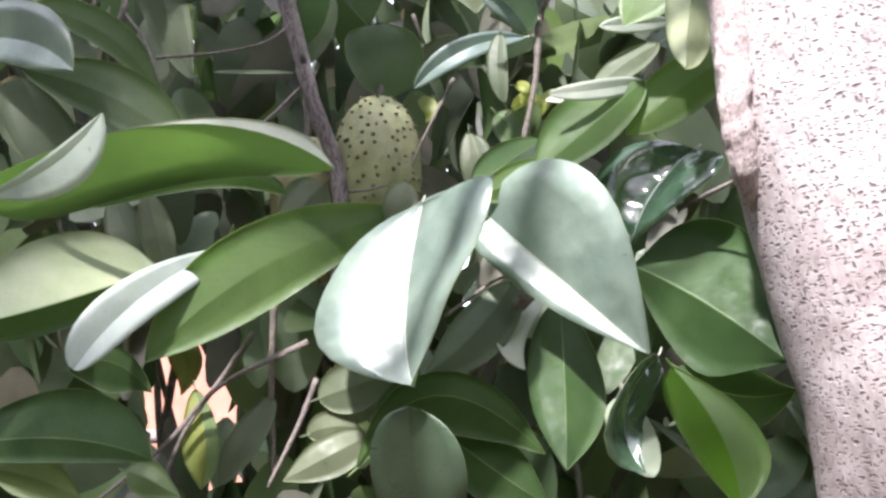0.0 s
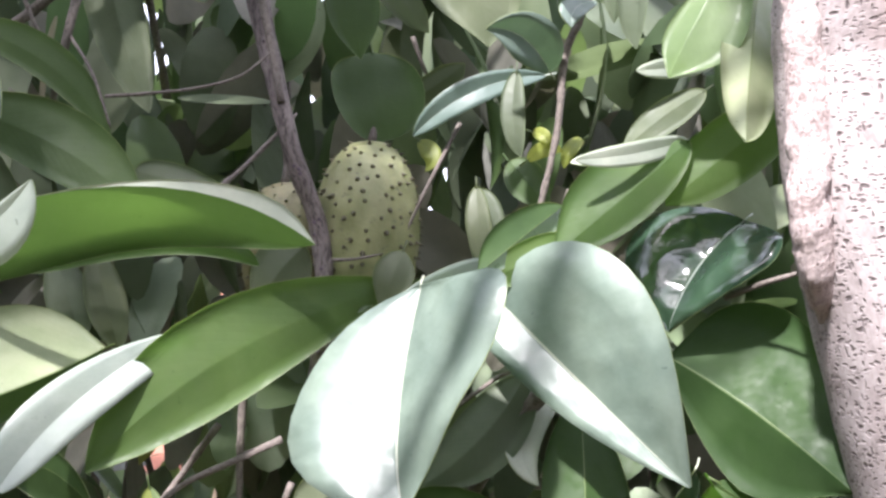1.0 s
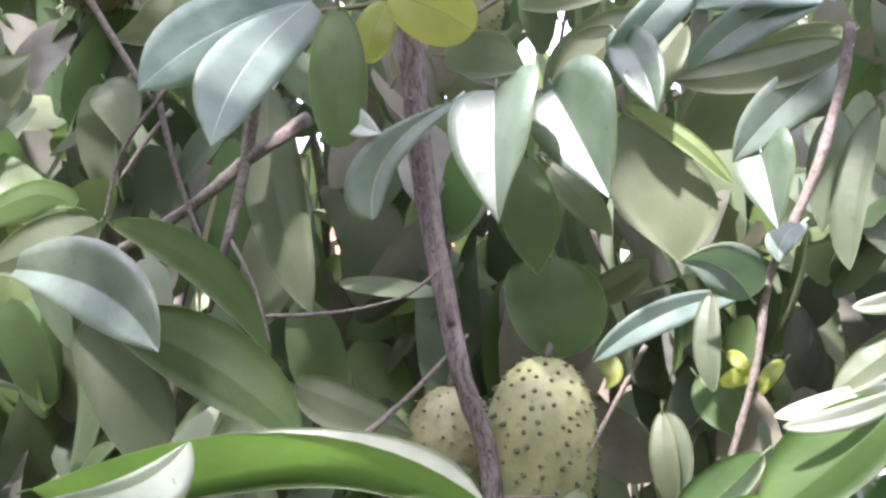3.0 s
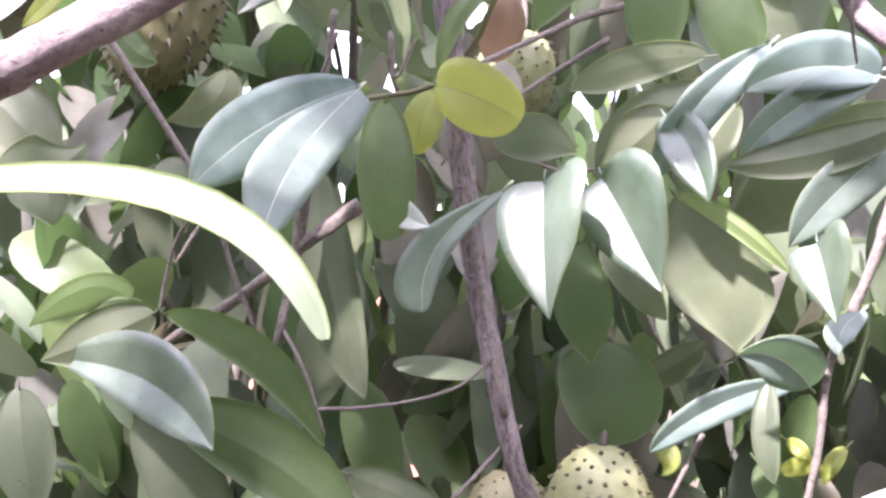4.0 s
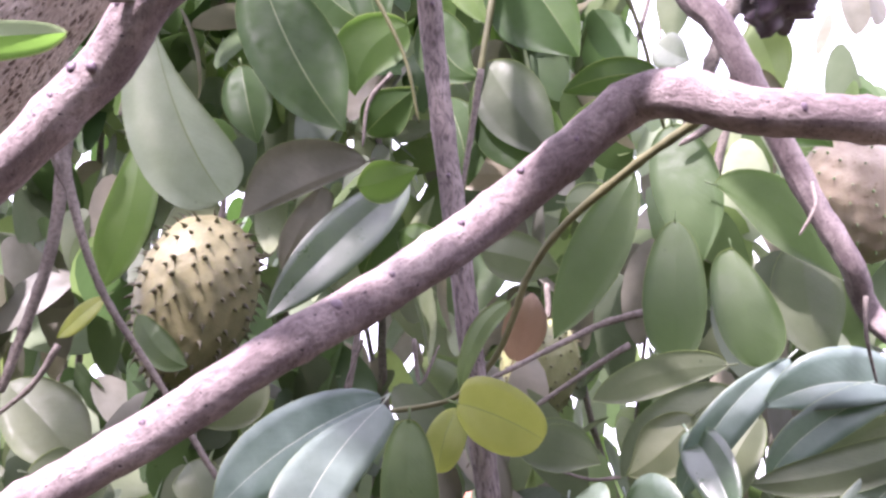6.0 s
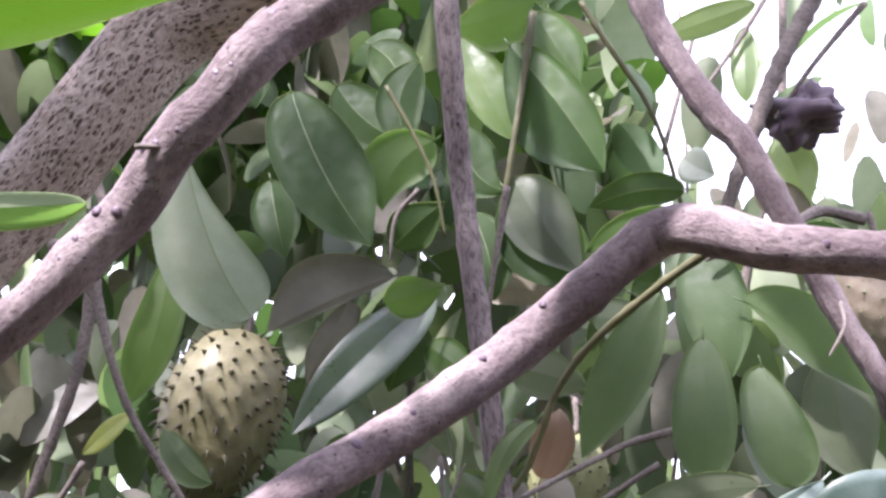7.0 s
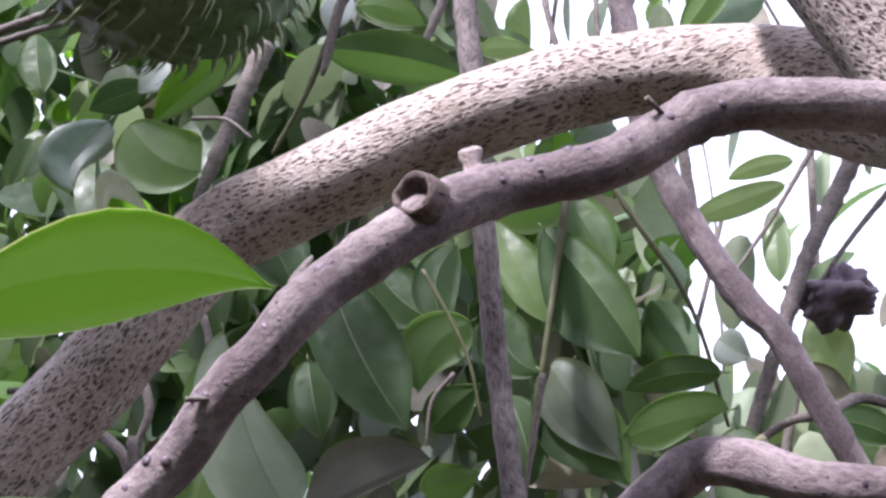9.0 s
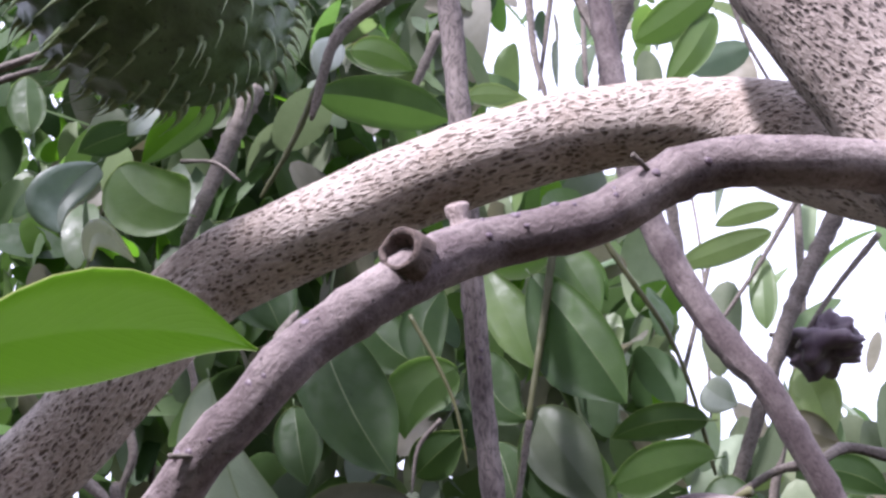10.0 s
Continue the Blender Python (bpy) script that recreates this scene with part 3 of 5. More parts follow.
twig(0.0076, (-0.356, 1.64, 2.139), (-0.415, 1.62, 2.094), (-0.496, 1.64, 2.034), (-0.598, 1.68, 1.982))
twig(0.0027, (-0.489, 1.6, 2.195), (-0.53, 1.6, 2.144), (-0.565, 1.6, 2.093), (-0.582, 1.6, 2.023))
twig(0.0033, (-0.535, 1.62, 2.18), (-0.521, 1.62, 2.122), (-0.501, 1.62, 2.057), (-0.48, 1.62, 2.006))
twig(0.0019, (-0.435, 1.6, 1.996), (-0.403, 1.58, 1.949), (-0.38, 1.57, 1.888))
twig(0.0024, (0.028, 1.6, 1.89), (-0.007, 1.59, 1.822), (-0.042, 1.59, 1.749))
twig(0.0026, (-0.03, 1.72, 2.02), (-0.016, 1.72, 1.979), (-0.002, 1.72, 1.953))
twig(0.0016, (-0.122, 1.56, 1.727), (-0.095, 1.56, 1.728), (-0.068, 1.55, 1.733))
twig(0.0035, (-0.177, 1.55, 1.524), (-0.234, 1.55, 1.499), (-0.304, 1.56, 1.463), (-0.373, 1.56, 1.39), (-0.458, 1.57, 1.324))
twig(0.0035, (-0.166, 1.55, 1.475), (-0.19, 1.55, 1.416), (-0.228, 1.55, 1.343))
twig(0.0036, (-0.254, 1.58, 1.538), (-0.293, 1.58, 1.485), (-0.347, 1.58, 1.411), (-0.385, 1.58, 1.328))
twig(0.0099, (0.121, 1.52, 1.583), (0.083, 1.52, 1.543), (0.048, 1.53, 1.485), (0.036, 1.54, 1.455))
twig(0.0034, (0.313, 1.49, 1.683), (0.344, 1.46, 1.697), (0.371, 1.42, 1.708))
twig(0.0023, (0.009, 1.53, 1.553), (0.07, 1.53, 1.596), (0.092, 1.52, 1.603))
twig(0.0043, (-0.232, 1.62, 1.578), (-0.237, 1.62, 1.468), (-0.235, 1.62, 1.351))
twig(0.0041, (0.017, 1.42, 2.517), (-0.053, 1.5, 2.496), (-0.13, 1.56, 2.454), (-0.175, 1.59, 2.407), (-0.198, 1.61, 2.36), (-0.225, 1.63, 2.315), (-0.274, 1.64, 2.274), (-0.345, 1.63, 2.26), mat=PALE_STEM)
twig(0.0040, (-0.056, 1.74, 2.381), (-0.108, 1.74, 2.368), (-0.159, 1.72, 2.342), (-0.226, 1.68, 2.304))
twig(0.0035, (-0.073, 1.74, 2.342), (-0.13, 1.74, 2.309), (-0.187, 1.74, 2.273))
twig(0.0021, (-0.091, 1.72, 2.183), (-0.126, 1.72, 2.181), (-0.162, 1.72, 2.192))
twig(0.0055, (-0.782, 1.62, 2.623), (-0.751, 1.62, 2.509), (-0.715, 1.63, 2.415), (-0.653, 1.65, 2.316), (-0.572, 1.68, 2.18))
twig(0.0087, (-0.809, 1.68, 2.645), (-0.821, 1.68, 2.49), (-0.872, 1.68, 2.327))
twig(0.0040, (-0.796, 1.67, 2.36), (-0.829, 1.67, 2.31), (-0.879, 1.67, 2.271))
twig(0.0022, (-0.41, 1.74, 2.362), (-0.432, 1.74, 2.305), (-0.446, 1.74, 2.248))
twig(0.0041, (-0.425, 1.78, 2.399), (-0.436, 1.78, 2.324), (-0.451, 1.78, 2.251))
twig(0.0025, (-0.343, 1.74, 2.36), (-0.336, 1.74, 2.302), (-0.314, 1.74, 2.344))
twig(0.0033, (-0.55, 1.72, 2.157), (-0.58, 1.72, 2.122), (-0.609, 1.72, 2.08))
twig(0.0031, (-0.392, 1.82, 2.751), (-0.425, 1.82, 2.712), (-0.433, 1.82, 2.655))
twig(0.0039, (-0.244, 1.7, 2.698), (-0.256, 1.7, 2.624), (-0.272, 1.7, 2.54))
twig(0.0020, (0.128, 1.52, 2.472), (0.124, 1.48, 2.437), (0.11, 1.48, 2.414))
twig(0.0022, (0.17, 1.52, 2.352), (0.167, 1.52, 2.312), (0.175, 1.54, 2.274))
green_twig(0.0054, (-0.222, 1.84, 3.024), (-0.241, 1.84, 2.904), (-0.262, 1.84, 2.782), (-0.284, 1.85, 2.669), (-0.301, 1.86, 2.576))
green_twig(0.0029, (-0.442, 1.82, 2.919), (-0.403, 1.83, 2.844), (-0.375, 1.84, 2.774), (-0.361, 1.85, 2.695))
green_twig(0.0040, (-0.154, 1.88, 3.055), (-0.12, 1.89, 2.988), (-0.069, 1.91, 2.897), (-0.041, 1.92, 2.808), (-0.02, 1.94, 2.692))
twig(0.0133, (0.275, 1.98, 3.236), (0.201, 1.96, 3.08), (0.123, 1.94, 2.935), (0.067, 1.93, 2.802), (0.013, 1.94, 2.673))
twig(0.0048, (0.271, 2.02, 3.073), (0.188, 2, 2.974), (0.126, 1.98, 2.887))
twig(0.0043, (0.168, 2.08, 3.193), (0.089, 2.06, 3.065), (0.025, 2.04, 2.971))
twig(0.0067, (0.204, 1.82, 2.656), (0.149, 1.8, 2.666), (0.109, 1.76, 2.638), (0.061, 1.78, 2.636), (0.017, 1.78, 2.613))
twig(0.0079, (-0.044, 1.86, 3.109), (-0.035, 1.86, 2.973), (-0.017, 1.86, 2.897))
twig(0.0168, (-0.825, 2.02, 3.53), (-0.863, 2.01, 3.399), (-0.89, 2, 3.298), (-0.917, 2, 3.217))
green_twig(0.0052, (-0.599, 1.8, 3.376), (-0.651, 1.82, 3.261), (-0.704, 1.84, 3.182))
twig(0.0036, (-0.911, 1.92, 3.315), (-0.843, 1.92, 3.303), (-0.796, 1.92, 3.263))
twig(0.0067, (-0.813, 1.66, 2.749), (-0.783, 1.66, 2.681), (-0.794, 1.66, 2.635))
twig(0.0050, (-0.741, 1.71, 2.83), (-0.727, 1.71, 2.776), (-0.745, 1.71, 2.694))
twig(0.0077, (-0.865, 1.66, 2.655), (-0.806, 1.64, 2.614), (-0.788, 1.64, 2.575))
twig(0.0162, (-0.082, 1.86, 3.507), (-0.105, 1.86, 3.415), (-0.13, 1.86, 3.317))
twig(0.0062, (-0.258, 1.91, 3.568), (-0.252, 1.91, 3.442), (-0.235, 1.91, 3.345))
twig(0.0047, (-0.221, 1.94, 3.585), (-0.235, 1.94, 3.486), (-0.249, 1.94, 3.391))
twig(0.0087, (-0.177, 1.96, 3.593), (-0.151, 1.96, 3.511), (-0.115, 1.96, 3.431))
twig(0.0036, (0.084, 1.86, 3.463), (0.101, 1.86, 3.367), (0.126, 1.86, 3.285))
twig(0.0113, (-0.478, 1.78, 3.507), (-0.547, 1.78, 3.459), (-0.58, 1.78, 3.405), (-0.607, 1.8, 3.319))
twig(0.0089, (-0.438, 1.96, 3.55), (-0.47, 1.96, 3.466), (-0.495, 1.96, 3.407))
twig(0.0076, (-1.315, 1.86, 3.537), (-1.197, 1.86, 3.564), (-1.099, 1.84, 3.552))
twig(0.0058, (-1.292, 1.84, 3.493), (-1.199, 1.84, 3.51), (-1.109, 1.83, 3.507))



def turned(name, profile, place, axis, parent, mat, label=""):
    """A lathed piece: rows of radius and height along an axis, roughened."""
    z = Vector(axis).normalized()
    x = z.orthogonal().normalized()
    y = z.cross(x)
    verts, faces, n = [], [], 18
    for r, h in profile:
        for k in range(n):
            a = 2 * math.pi * k / n
            q = 1 + 0.18 * noise.noise(Vector((math.cos(a) * 1.5, math.sin(a) * 1.5, h * 90)))
            verts.append(Vector(place) + (x * math.cos(a) + y * math.sin(a)) * r * q + z * h)
    for i in range(len(profile) - 1):
        for k in range(n):
            faces.append((i * n + k, i * n + (k + 1) % n, i * n + n + (k + 1) % n, i * n + n + k))
    uvs = [(k % n * 0.003, k // n * 0.003) for k in range(len(verts))]
    return part(mesh_object(name, verts, faces, [mat], uvs=uvs), parent, label)


# pruning scar, cut stub and bud scars on the branches
SCAR_AXIS = (-0.30, -0.95, 0.08)
turned("pruning_scar", [(0.0150, -0.010), (0.0138, 0.0), (0.0125, 0.0035), (0.0105, 0.004), (0.0090, 0.0015), (0.0082, -0.004)], (-0.158, 0.8, 2.49), SCAR_AXIS, tree, SCAR_BARK, "healed pruning scar with a raised rim")
turned("scar_hollow", [(0.0088, -0.001), (0.0065, -0.006), (0.0035, -0.007), (0.0, -0.0068)], (-0.158, 0.8, 2.49), SCAR_AXIS, tree, SCAR_BARK, "dark brown hollow inside the rim")
turned("cut_stub", [(0.0095, -0.006), (0.0062, 0.001), (0.0052, 0.006), (0.0072, 0.011), (0.0070, 0.0135), (0.0, 0.0128)], (-0.136, 0.845, 2.525), (-0.2, -0.15, 1.0), tree, RIDGE_BARK, "short sawn stub")
for axis_rows, step in ((AXES["branch"][0], 3), (AXES["branch"][1], 2), (AXES["stem"][0], 4)):
    rng = random.Random(step)
    for row, nxt in zip(axis_rows[1:-1], axis_rows[2:]):
        a, c = Vector(row[:3]), Vector(nxt[:3])
        for k in range(step - 1):
            out = Vector((rng.uniform(-0.5, 0.5), -1, rng.uniform(-0.3, 1.0)))
            along = (c - a).normalized()
            out = (out - along * out.dot(along)).normalized()
            p = a.lerp(c, rng.random()) + out * row[3] * 0.97
            s = rng.uniform(0.6, 1.3)
            turned("bud_scar", [(0.0028 * s, -0.001), (0.0024 * s, 0.0005), (0.0012 * s, 0.0011), (0.0, 0.0012)], p, out, tree, DRY)

# ---------------- leaves of the fruiting tree ----------------
leaf((-0.018, 1.478, 1.696), (-0.041, 1.423, 1.564), (-0.033, 1.374, 1.466), 0.289, (-0.531, -0.757, 0.380), 24, 0, "a", -0.17, (0.22, 0.61), 0.50)
leaf((0.058, 1.506, 1.690), (0.147, 1.438, 1.596), (0.247, 1.376, 1.497), 0.183, (-0.482, -0.868, 0.116), 22, 0, "a", -0.53, (0.47, 0.29), 0.50)
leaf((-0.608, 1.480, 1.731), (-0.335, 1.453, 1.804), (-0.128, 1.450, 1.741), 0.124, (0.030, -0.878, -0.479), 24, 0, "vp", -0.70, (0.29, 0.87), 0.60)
leaf((-0.472, 1.56, 1.716), (-0.312, 1.533, 1.752), (-0.2, 1.53, 1.721), 0.042, (-0.1, -0.94, -0.34), 15, 0, "v")
# yellow and light green kinds give these four the look of sunlit leaves
leaf((-0.361, 1.85, 1.546), (-0.313, 1.831, 1.518), (-0.26, 1.835, 1.49), 0.054, (-0.07, -0.99, 0.13), 12, 0, "y")
leaf((-0.287, 1.9, 1.573), (-0.257, 1.881, 1.535), (-0.258, 1.885, 1.48), 0.046, (0.08, -0.98, 0.18), 12, 0, "l")
leaf((-0.441, 1.88, 1.539), (-0.409, 1.861, 1.502), (-0.419, 1.865, 1.448), 0.054, (0.17, -0.96, 0.2), 12, 0, "y")
leaf((-0.353, 1.9, 1.491), (-0.313, 1.881, 1.454), (-0.305, 1.885, 1.39), 0.046, (0.09, -0.98, 0.19), 12, 0, "l")
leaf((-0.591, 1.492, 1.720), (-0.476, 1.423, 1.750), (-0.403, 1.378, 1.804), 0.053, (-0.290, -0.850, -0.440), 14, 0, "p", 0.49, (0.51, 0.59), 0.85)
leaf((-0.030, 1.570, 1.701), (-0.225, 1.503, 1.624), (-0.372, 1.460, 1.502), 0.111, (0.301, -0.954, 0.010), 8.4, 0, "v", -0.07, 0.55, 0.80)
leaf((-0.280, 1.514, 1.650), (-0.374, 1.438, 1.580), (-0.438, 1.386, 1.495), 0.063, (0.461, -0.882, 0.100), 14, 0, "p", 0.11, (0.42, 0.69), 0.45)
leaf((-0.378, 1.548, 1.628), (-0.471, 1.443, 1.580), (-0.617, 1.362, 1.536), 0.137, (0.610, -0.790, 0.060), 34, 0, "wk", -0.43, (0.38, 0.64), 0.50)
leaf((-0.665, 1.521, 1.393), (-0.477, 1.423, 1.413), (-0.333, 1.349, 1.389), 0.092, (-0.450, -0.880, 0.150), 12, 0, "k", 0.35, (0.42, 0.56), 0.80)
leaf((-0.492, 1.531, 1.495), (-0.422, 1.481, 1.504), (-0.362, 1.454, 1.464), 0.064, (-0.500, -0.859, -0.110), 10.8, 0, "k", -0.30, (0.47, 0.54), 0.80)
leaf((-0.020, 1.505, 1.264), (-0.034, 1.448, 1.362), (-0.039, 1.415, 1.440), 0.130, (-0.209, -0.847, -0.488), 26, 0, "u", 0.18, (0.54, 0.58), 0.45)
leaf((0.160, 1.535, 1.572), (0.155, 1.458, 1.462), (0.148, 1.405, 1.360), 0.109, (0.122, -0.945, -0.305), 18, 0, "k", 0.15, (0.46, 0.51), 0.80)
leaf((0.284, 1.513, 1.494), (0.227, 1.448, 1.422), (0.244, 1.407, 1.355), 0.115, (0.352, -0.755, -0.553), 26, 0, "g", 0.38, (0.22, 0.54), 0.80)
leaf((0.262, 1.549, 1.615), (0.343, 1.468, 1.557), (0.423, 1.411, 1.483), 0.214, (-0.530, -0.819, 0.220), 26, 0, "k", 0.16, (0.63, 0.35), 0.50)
leaf((0.349, 1.543, 1.769), (0.292, 1.528, 1.715), (0.256, 1.519, 1.645), 0.187, (-0.511, -0.686, 0.518), 20, 0, "g", -0.03, (0.33, 0.59), 0.50)
leaf((0.278, 1.500, 1.856), (0.201, 1.473, 1.791), (0.124, 1.470, 1.729), 0.084, (0.050, -0.982, 0.180), 10.8, 0, "v", -0.23, (0.58, 0.49), 0.55)
leaf((0.407, 1.530, 1.901), (0.319, 1.503, 1.839), (0.251, 1.500, 1.784), 0.077, (0.020, -0.982, 0.190), 10.8, 0, "v", -0.05, 0.42, 0.55)
leaf((0.143, 1.538, 1.787), (0.091, 1.490, 1.748), (0.043, 1.467, 1.709), 0.050, (0.449, -0.868, 0.210), 20, 0, "ku", -0.16, (0.52, 0.39), 0.60)
leaf((0.144, 1.5, 1.749), (0.094, 1.481, 1.721), (0.051, 1.485, 1.703), 0.044, (0.18, -0.98, -0.03), 12, 0, "v")
leaf((0.364, 1.508, 2.067), (0.327, 1.423, 1.933), (0.303, 1.362, 1.837), 0.075, (0.290, -0.850, 0.440), 20, 0, "w", 0.15, (0.44, 0.37), 0.60)
leaf((0.334, 1.460, 2.076), (0.279, 1.443, 1.984), (0.246, 1.450, 1.916), 0.087, (-0.379, -0.888, 0.259), 18, 0, "l", 0.29, (0.70, 0.62), 0.55)
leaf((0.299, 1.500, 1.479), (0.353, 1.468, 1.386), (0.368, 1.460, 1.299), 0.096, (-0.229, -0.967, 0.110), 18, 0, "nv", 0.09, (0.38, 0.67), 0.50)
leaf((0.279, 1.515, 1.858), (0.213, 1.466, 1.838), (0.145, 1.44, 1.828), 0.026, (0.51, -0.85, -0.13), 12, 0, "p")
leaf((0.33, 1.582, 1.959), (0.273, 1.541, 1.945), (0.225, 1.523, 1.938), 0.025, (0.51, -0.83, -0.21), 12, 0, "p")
leaf((0.094, 1.58, 1.947), (0.088, 1.561, 1.894), (0.097, 1.565, 1.846), 0.028, (-0.07, -0.99, 0.14), 12, 0, "d")
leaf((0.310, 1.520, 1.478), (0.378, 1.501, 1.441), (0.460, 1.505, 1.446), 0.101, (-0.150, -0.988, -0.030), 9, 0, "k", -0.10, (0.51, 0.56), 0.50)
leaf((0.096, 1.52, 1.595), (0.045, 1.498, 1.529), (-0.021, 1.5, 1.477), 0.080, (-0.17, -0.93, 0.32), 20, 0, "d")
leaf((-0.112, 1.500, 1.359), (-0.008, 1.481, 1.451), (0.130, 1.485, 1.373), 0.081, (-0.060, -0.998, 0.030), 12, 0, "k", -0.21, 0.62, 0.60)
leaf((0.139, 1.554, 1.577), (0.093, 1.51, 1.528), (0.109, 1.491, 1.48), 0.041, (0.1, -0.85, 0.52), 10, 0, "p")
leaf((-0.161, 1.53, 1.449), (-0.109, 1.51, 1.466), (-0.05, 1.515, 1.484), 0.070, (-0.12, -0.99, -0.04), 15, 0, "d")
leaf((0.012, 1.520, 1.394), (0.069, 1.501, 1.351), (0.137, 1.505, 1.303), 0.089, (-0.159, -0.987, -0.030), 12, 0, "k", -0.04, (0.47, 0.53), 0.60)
leaf((-0.097, 1.53, 1.399), (-0.149, 1.51, 1.375), (-0.208, 1.515, 1.345), 0.058, (0.02, -0.97, 0.23), 18, 0, "d")
leaf((-0.339, 1.600, 1.463), (-0.320, 1.581, 1.391), (-0.329, 1.585, 1.329), 0.051, (0.200, -0.972, 0.120), 18, 0, "yl", -0.31, 0.53, 0.50)
leaf((-0.576, 1.5, 1.37), (-0.511, 1.481, 1.357), (-0.461, 1.485, 1.333), 0.057, (-0.05, -0.97, 0.23), 14, 0, "l")
leaf((-0.405, 1.5, 1.363), (-0.373, 1.481, 1.354), (-0.333, 1.485, 1.33), 0.050, (-0.08, -0.96, 0.26), 14, 0, "l")
leaf((-0.137, 1.55, 1.426), (-0.105, 1.53, 1.437), (-0.085, 1.535, 1.451), 0.041, (-0.23, -0.97, -0.1), 14, 0, "d")
leaf((-0.179, 1.55, 1.401), (-0.143, 1.53, 1.412), (-0.106, 1.535, 1.407), 0.044, (-0.21, -0.98, 0.03), 14, 0, "d")
leaf((-0.458, 1.62, 1.735), (-0.433, 1.601, 1.677), (-0.422, 1.605, 1.629), 0.055, (0.17, -0.97, 0.19), 16, 0, "d")
leaf((-0.41, 1.62, 1.742), (-0.39, 1.601, 1.675), (-0.375, 1.605, 1.62), 0.047, (0.17, -0.97, 0.17), 16, 0, "d")
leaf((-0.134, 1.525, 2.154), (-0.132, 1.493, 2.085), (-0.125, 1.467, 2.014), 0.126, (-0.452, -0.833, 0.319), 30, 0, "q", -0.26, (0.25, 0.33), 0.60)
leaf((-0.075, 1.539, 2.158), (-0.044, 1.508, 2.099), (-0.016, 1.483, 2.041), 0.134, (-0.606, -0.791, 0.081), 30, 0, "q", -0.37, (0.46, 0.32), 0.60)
leaf((-0.180, 1.560, 2.149), (-0.247, 1.540, 2.090), (-0.261, 1.530, 2.019), 0.050, (0.352, -0.936, 0.000), 24, 0, "a", 0.35, (0.50, 0.79), 0.42)
leaf((-0.303, 1.540, 2.243), (-0.301, 1.521, 2.167), (-0.296, 1.525, 2.093), 0.060, (0.210, -0.969, 0.130), 5.6, 0, "m", 0.08, (0.50, 0.55), 0.42)
leaf((-0.304, 1.565, 2.145), (-0.281, 1.53, 2.121), (-0.252, 1.52, 2.108), 0.030, (-0.49, -0.81, 0.32), 14, 0, "p")
leaf((-0.351, 1.614, 2.269), (-0.399, 1.528, 2.181), (-0.417, 1.466, 2.088), 0.078, (0.610, -0.700, 0.370), 6, 0, "a", 0.06, (0.32, 0.67), 0.50)
leaf((-0.359, 1.640, 2.277), (-0.439, 1.548, 2.220), (-0.499, 1.480, 2.146), 0.077, (0.700, -0.700, 0.140), 6, 0, "a", 0.07, 0.55, 0.50)
leaf((0.132, 1.565, 1.944), (0.096, 1.521, 1.976), (0.055, 1.500, 1.980), 0.062, (0.480, -0.790, -0.380), 24, 0, "a", 0.10, (0.52, 0.42), 0.60)
leaf((0.131, 1.600, 1.947), (0.044, 1.575, 1.924), (-0.028, 1.580, 1.872), 0.035, (0.301, -0.952, 0.050), 20, 0, "a", 0.01, (0.51, 0.60), 0.60)
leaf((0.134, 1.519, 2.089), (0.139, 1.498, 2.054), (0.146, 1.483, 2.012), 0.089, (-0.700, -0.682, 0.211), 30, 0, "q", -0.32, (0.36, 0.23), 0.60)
leaf((0.181, 1.546, 2.023), (0.155, 1.510, 2.005), (0.150, 1.499, 1.981), 0.031, (0.290, -0.769, 0.569), 16, 0, "a", 0.13, (0.43, 0.72), 0.50)
leaf((-0.000, 1.600, 2.141), (0.042, 1.581, 2.062), (0.062, 1.585, 1.978), 0.109, (-0.150, -0.989, -0.020), 4.5, 0, "d", -0.07, (0.55, 0.72), 0.50)
leaf((0.003, 1.560, 2.142), (0.059, 1.541, 2.108), (0.110, 1.545, 2.061), 0.020, (-0.190, -0.980, -0.060), 20, 0, "l", -0.09, (0.48, 0.53), 0.60)
leaf((-0.104, 1.600, 2.094), (-0.096, 1.581, 2.027), (-0.089, 1.585, 1.964), 0.064, (0.030, -0.992, 0.120), 4.9, 0, "m", -0.04, (0.48, 0.57), 0.50)
leaf((-0.079, 1.640, 1.983), (-0.070, 1.620, 1.928), (-0.057, 1.625, 1.873), 0.108, (0.000, -0.990, 0.140), 2.8, 0, "m", 0.02, (0.35, 0.53), 0.42)
leaf((-0.081, 1.66, 2.089), (-0.041, 1.64, 2.046), (-0.009, 1.645, 2.008), 0.038, (-0.14, -0.99, 0.06), 14, 0, "d")
leaf((0.226, 1.58, 2.213), (0.144, 1.561, 2.183), (0.048, 1.565, 2.17), 0.047, (0.08, -1, 0.02), 16, 0, "d")
leaf((-0.011, 1.588, 2.227), (0.014, 1.541, 2.183), (0.03, 1.517, 2.13), 0.053, (-0.37, -0.82, 0.44), 24.0, 0, "u")
leaf((0.113, 1.64, 2.193), (0.087, 1.62, 2.139), (0.057, 1.625, 2.102), 0.068, (0.07, -0.99, 0.12), 14, 0, "d")
leaf((0.264, 1.600, 2.148), (0.243, 1.581, 2.062), (0.236, 1.585, 1.975), 0.038, (-0.190, -0.972, 0.140), 7.2, 0, "d", -0.38, (0.56, 0.40), 0.60)
leaf((0.234, 1.64, 2.149), (0.223, 1.62, 2.084), (0.216, 1.625, 2.015), 0.052, (-0.18, -0.98, 0.13), 14, 0, "d")
leaf((0.31, 1.56, 1.921), (0.254, 1.541, 1.886), (0.211, 1.545, 1.848), 0.041, (-0.12, -0.93, 0.34), 18, 0, "d")
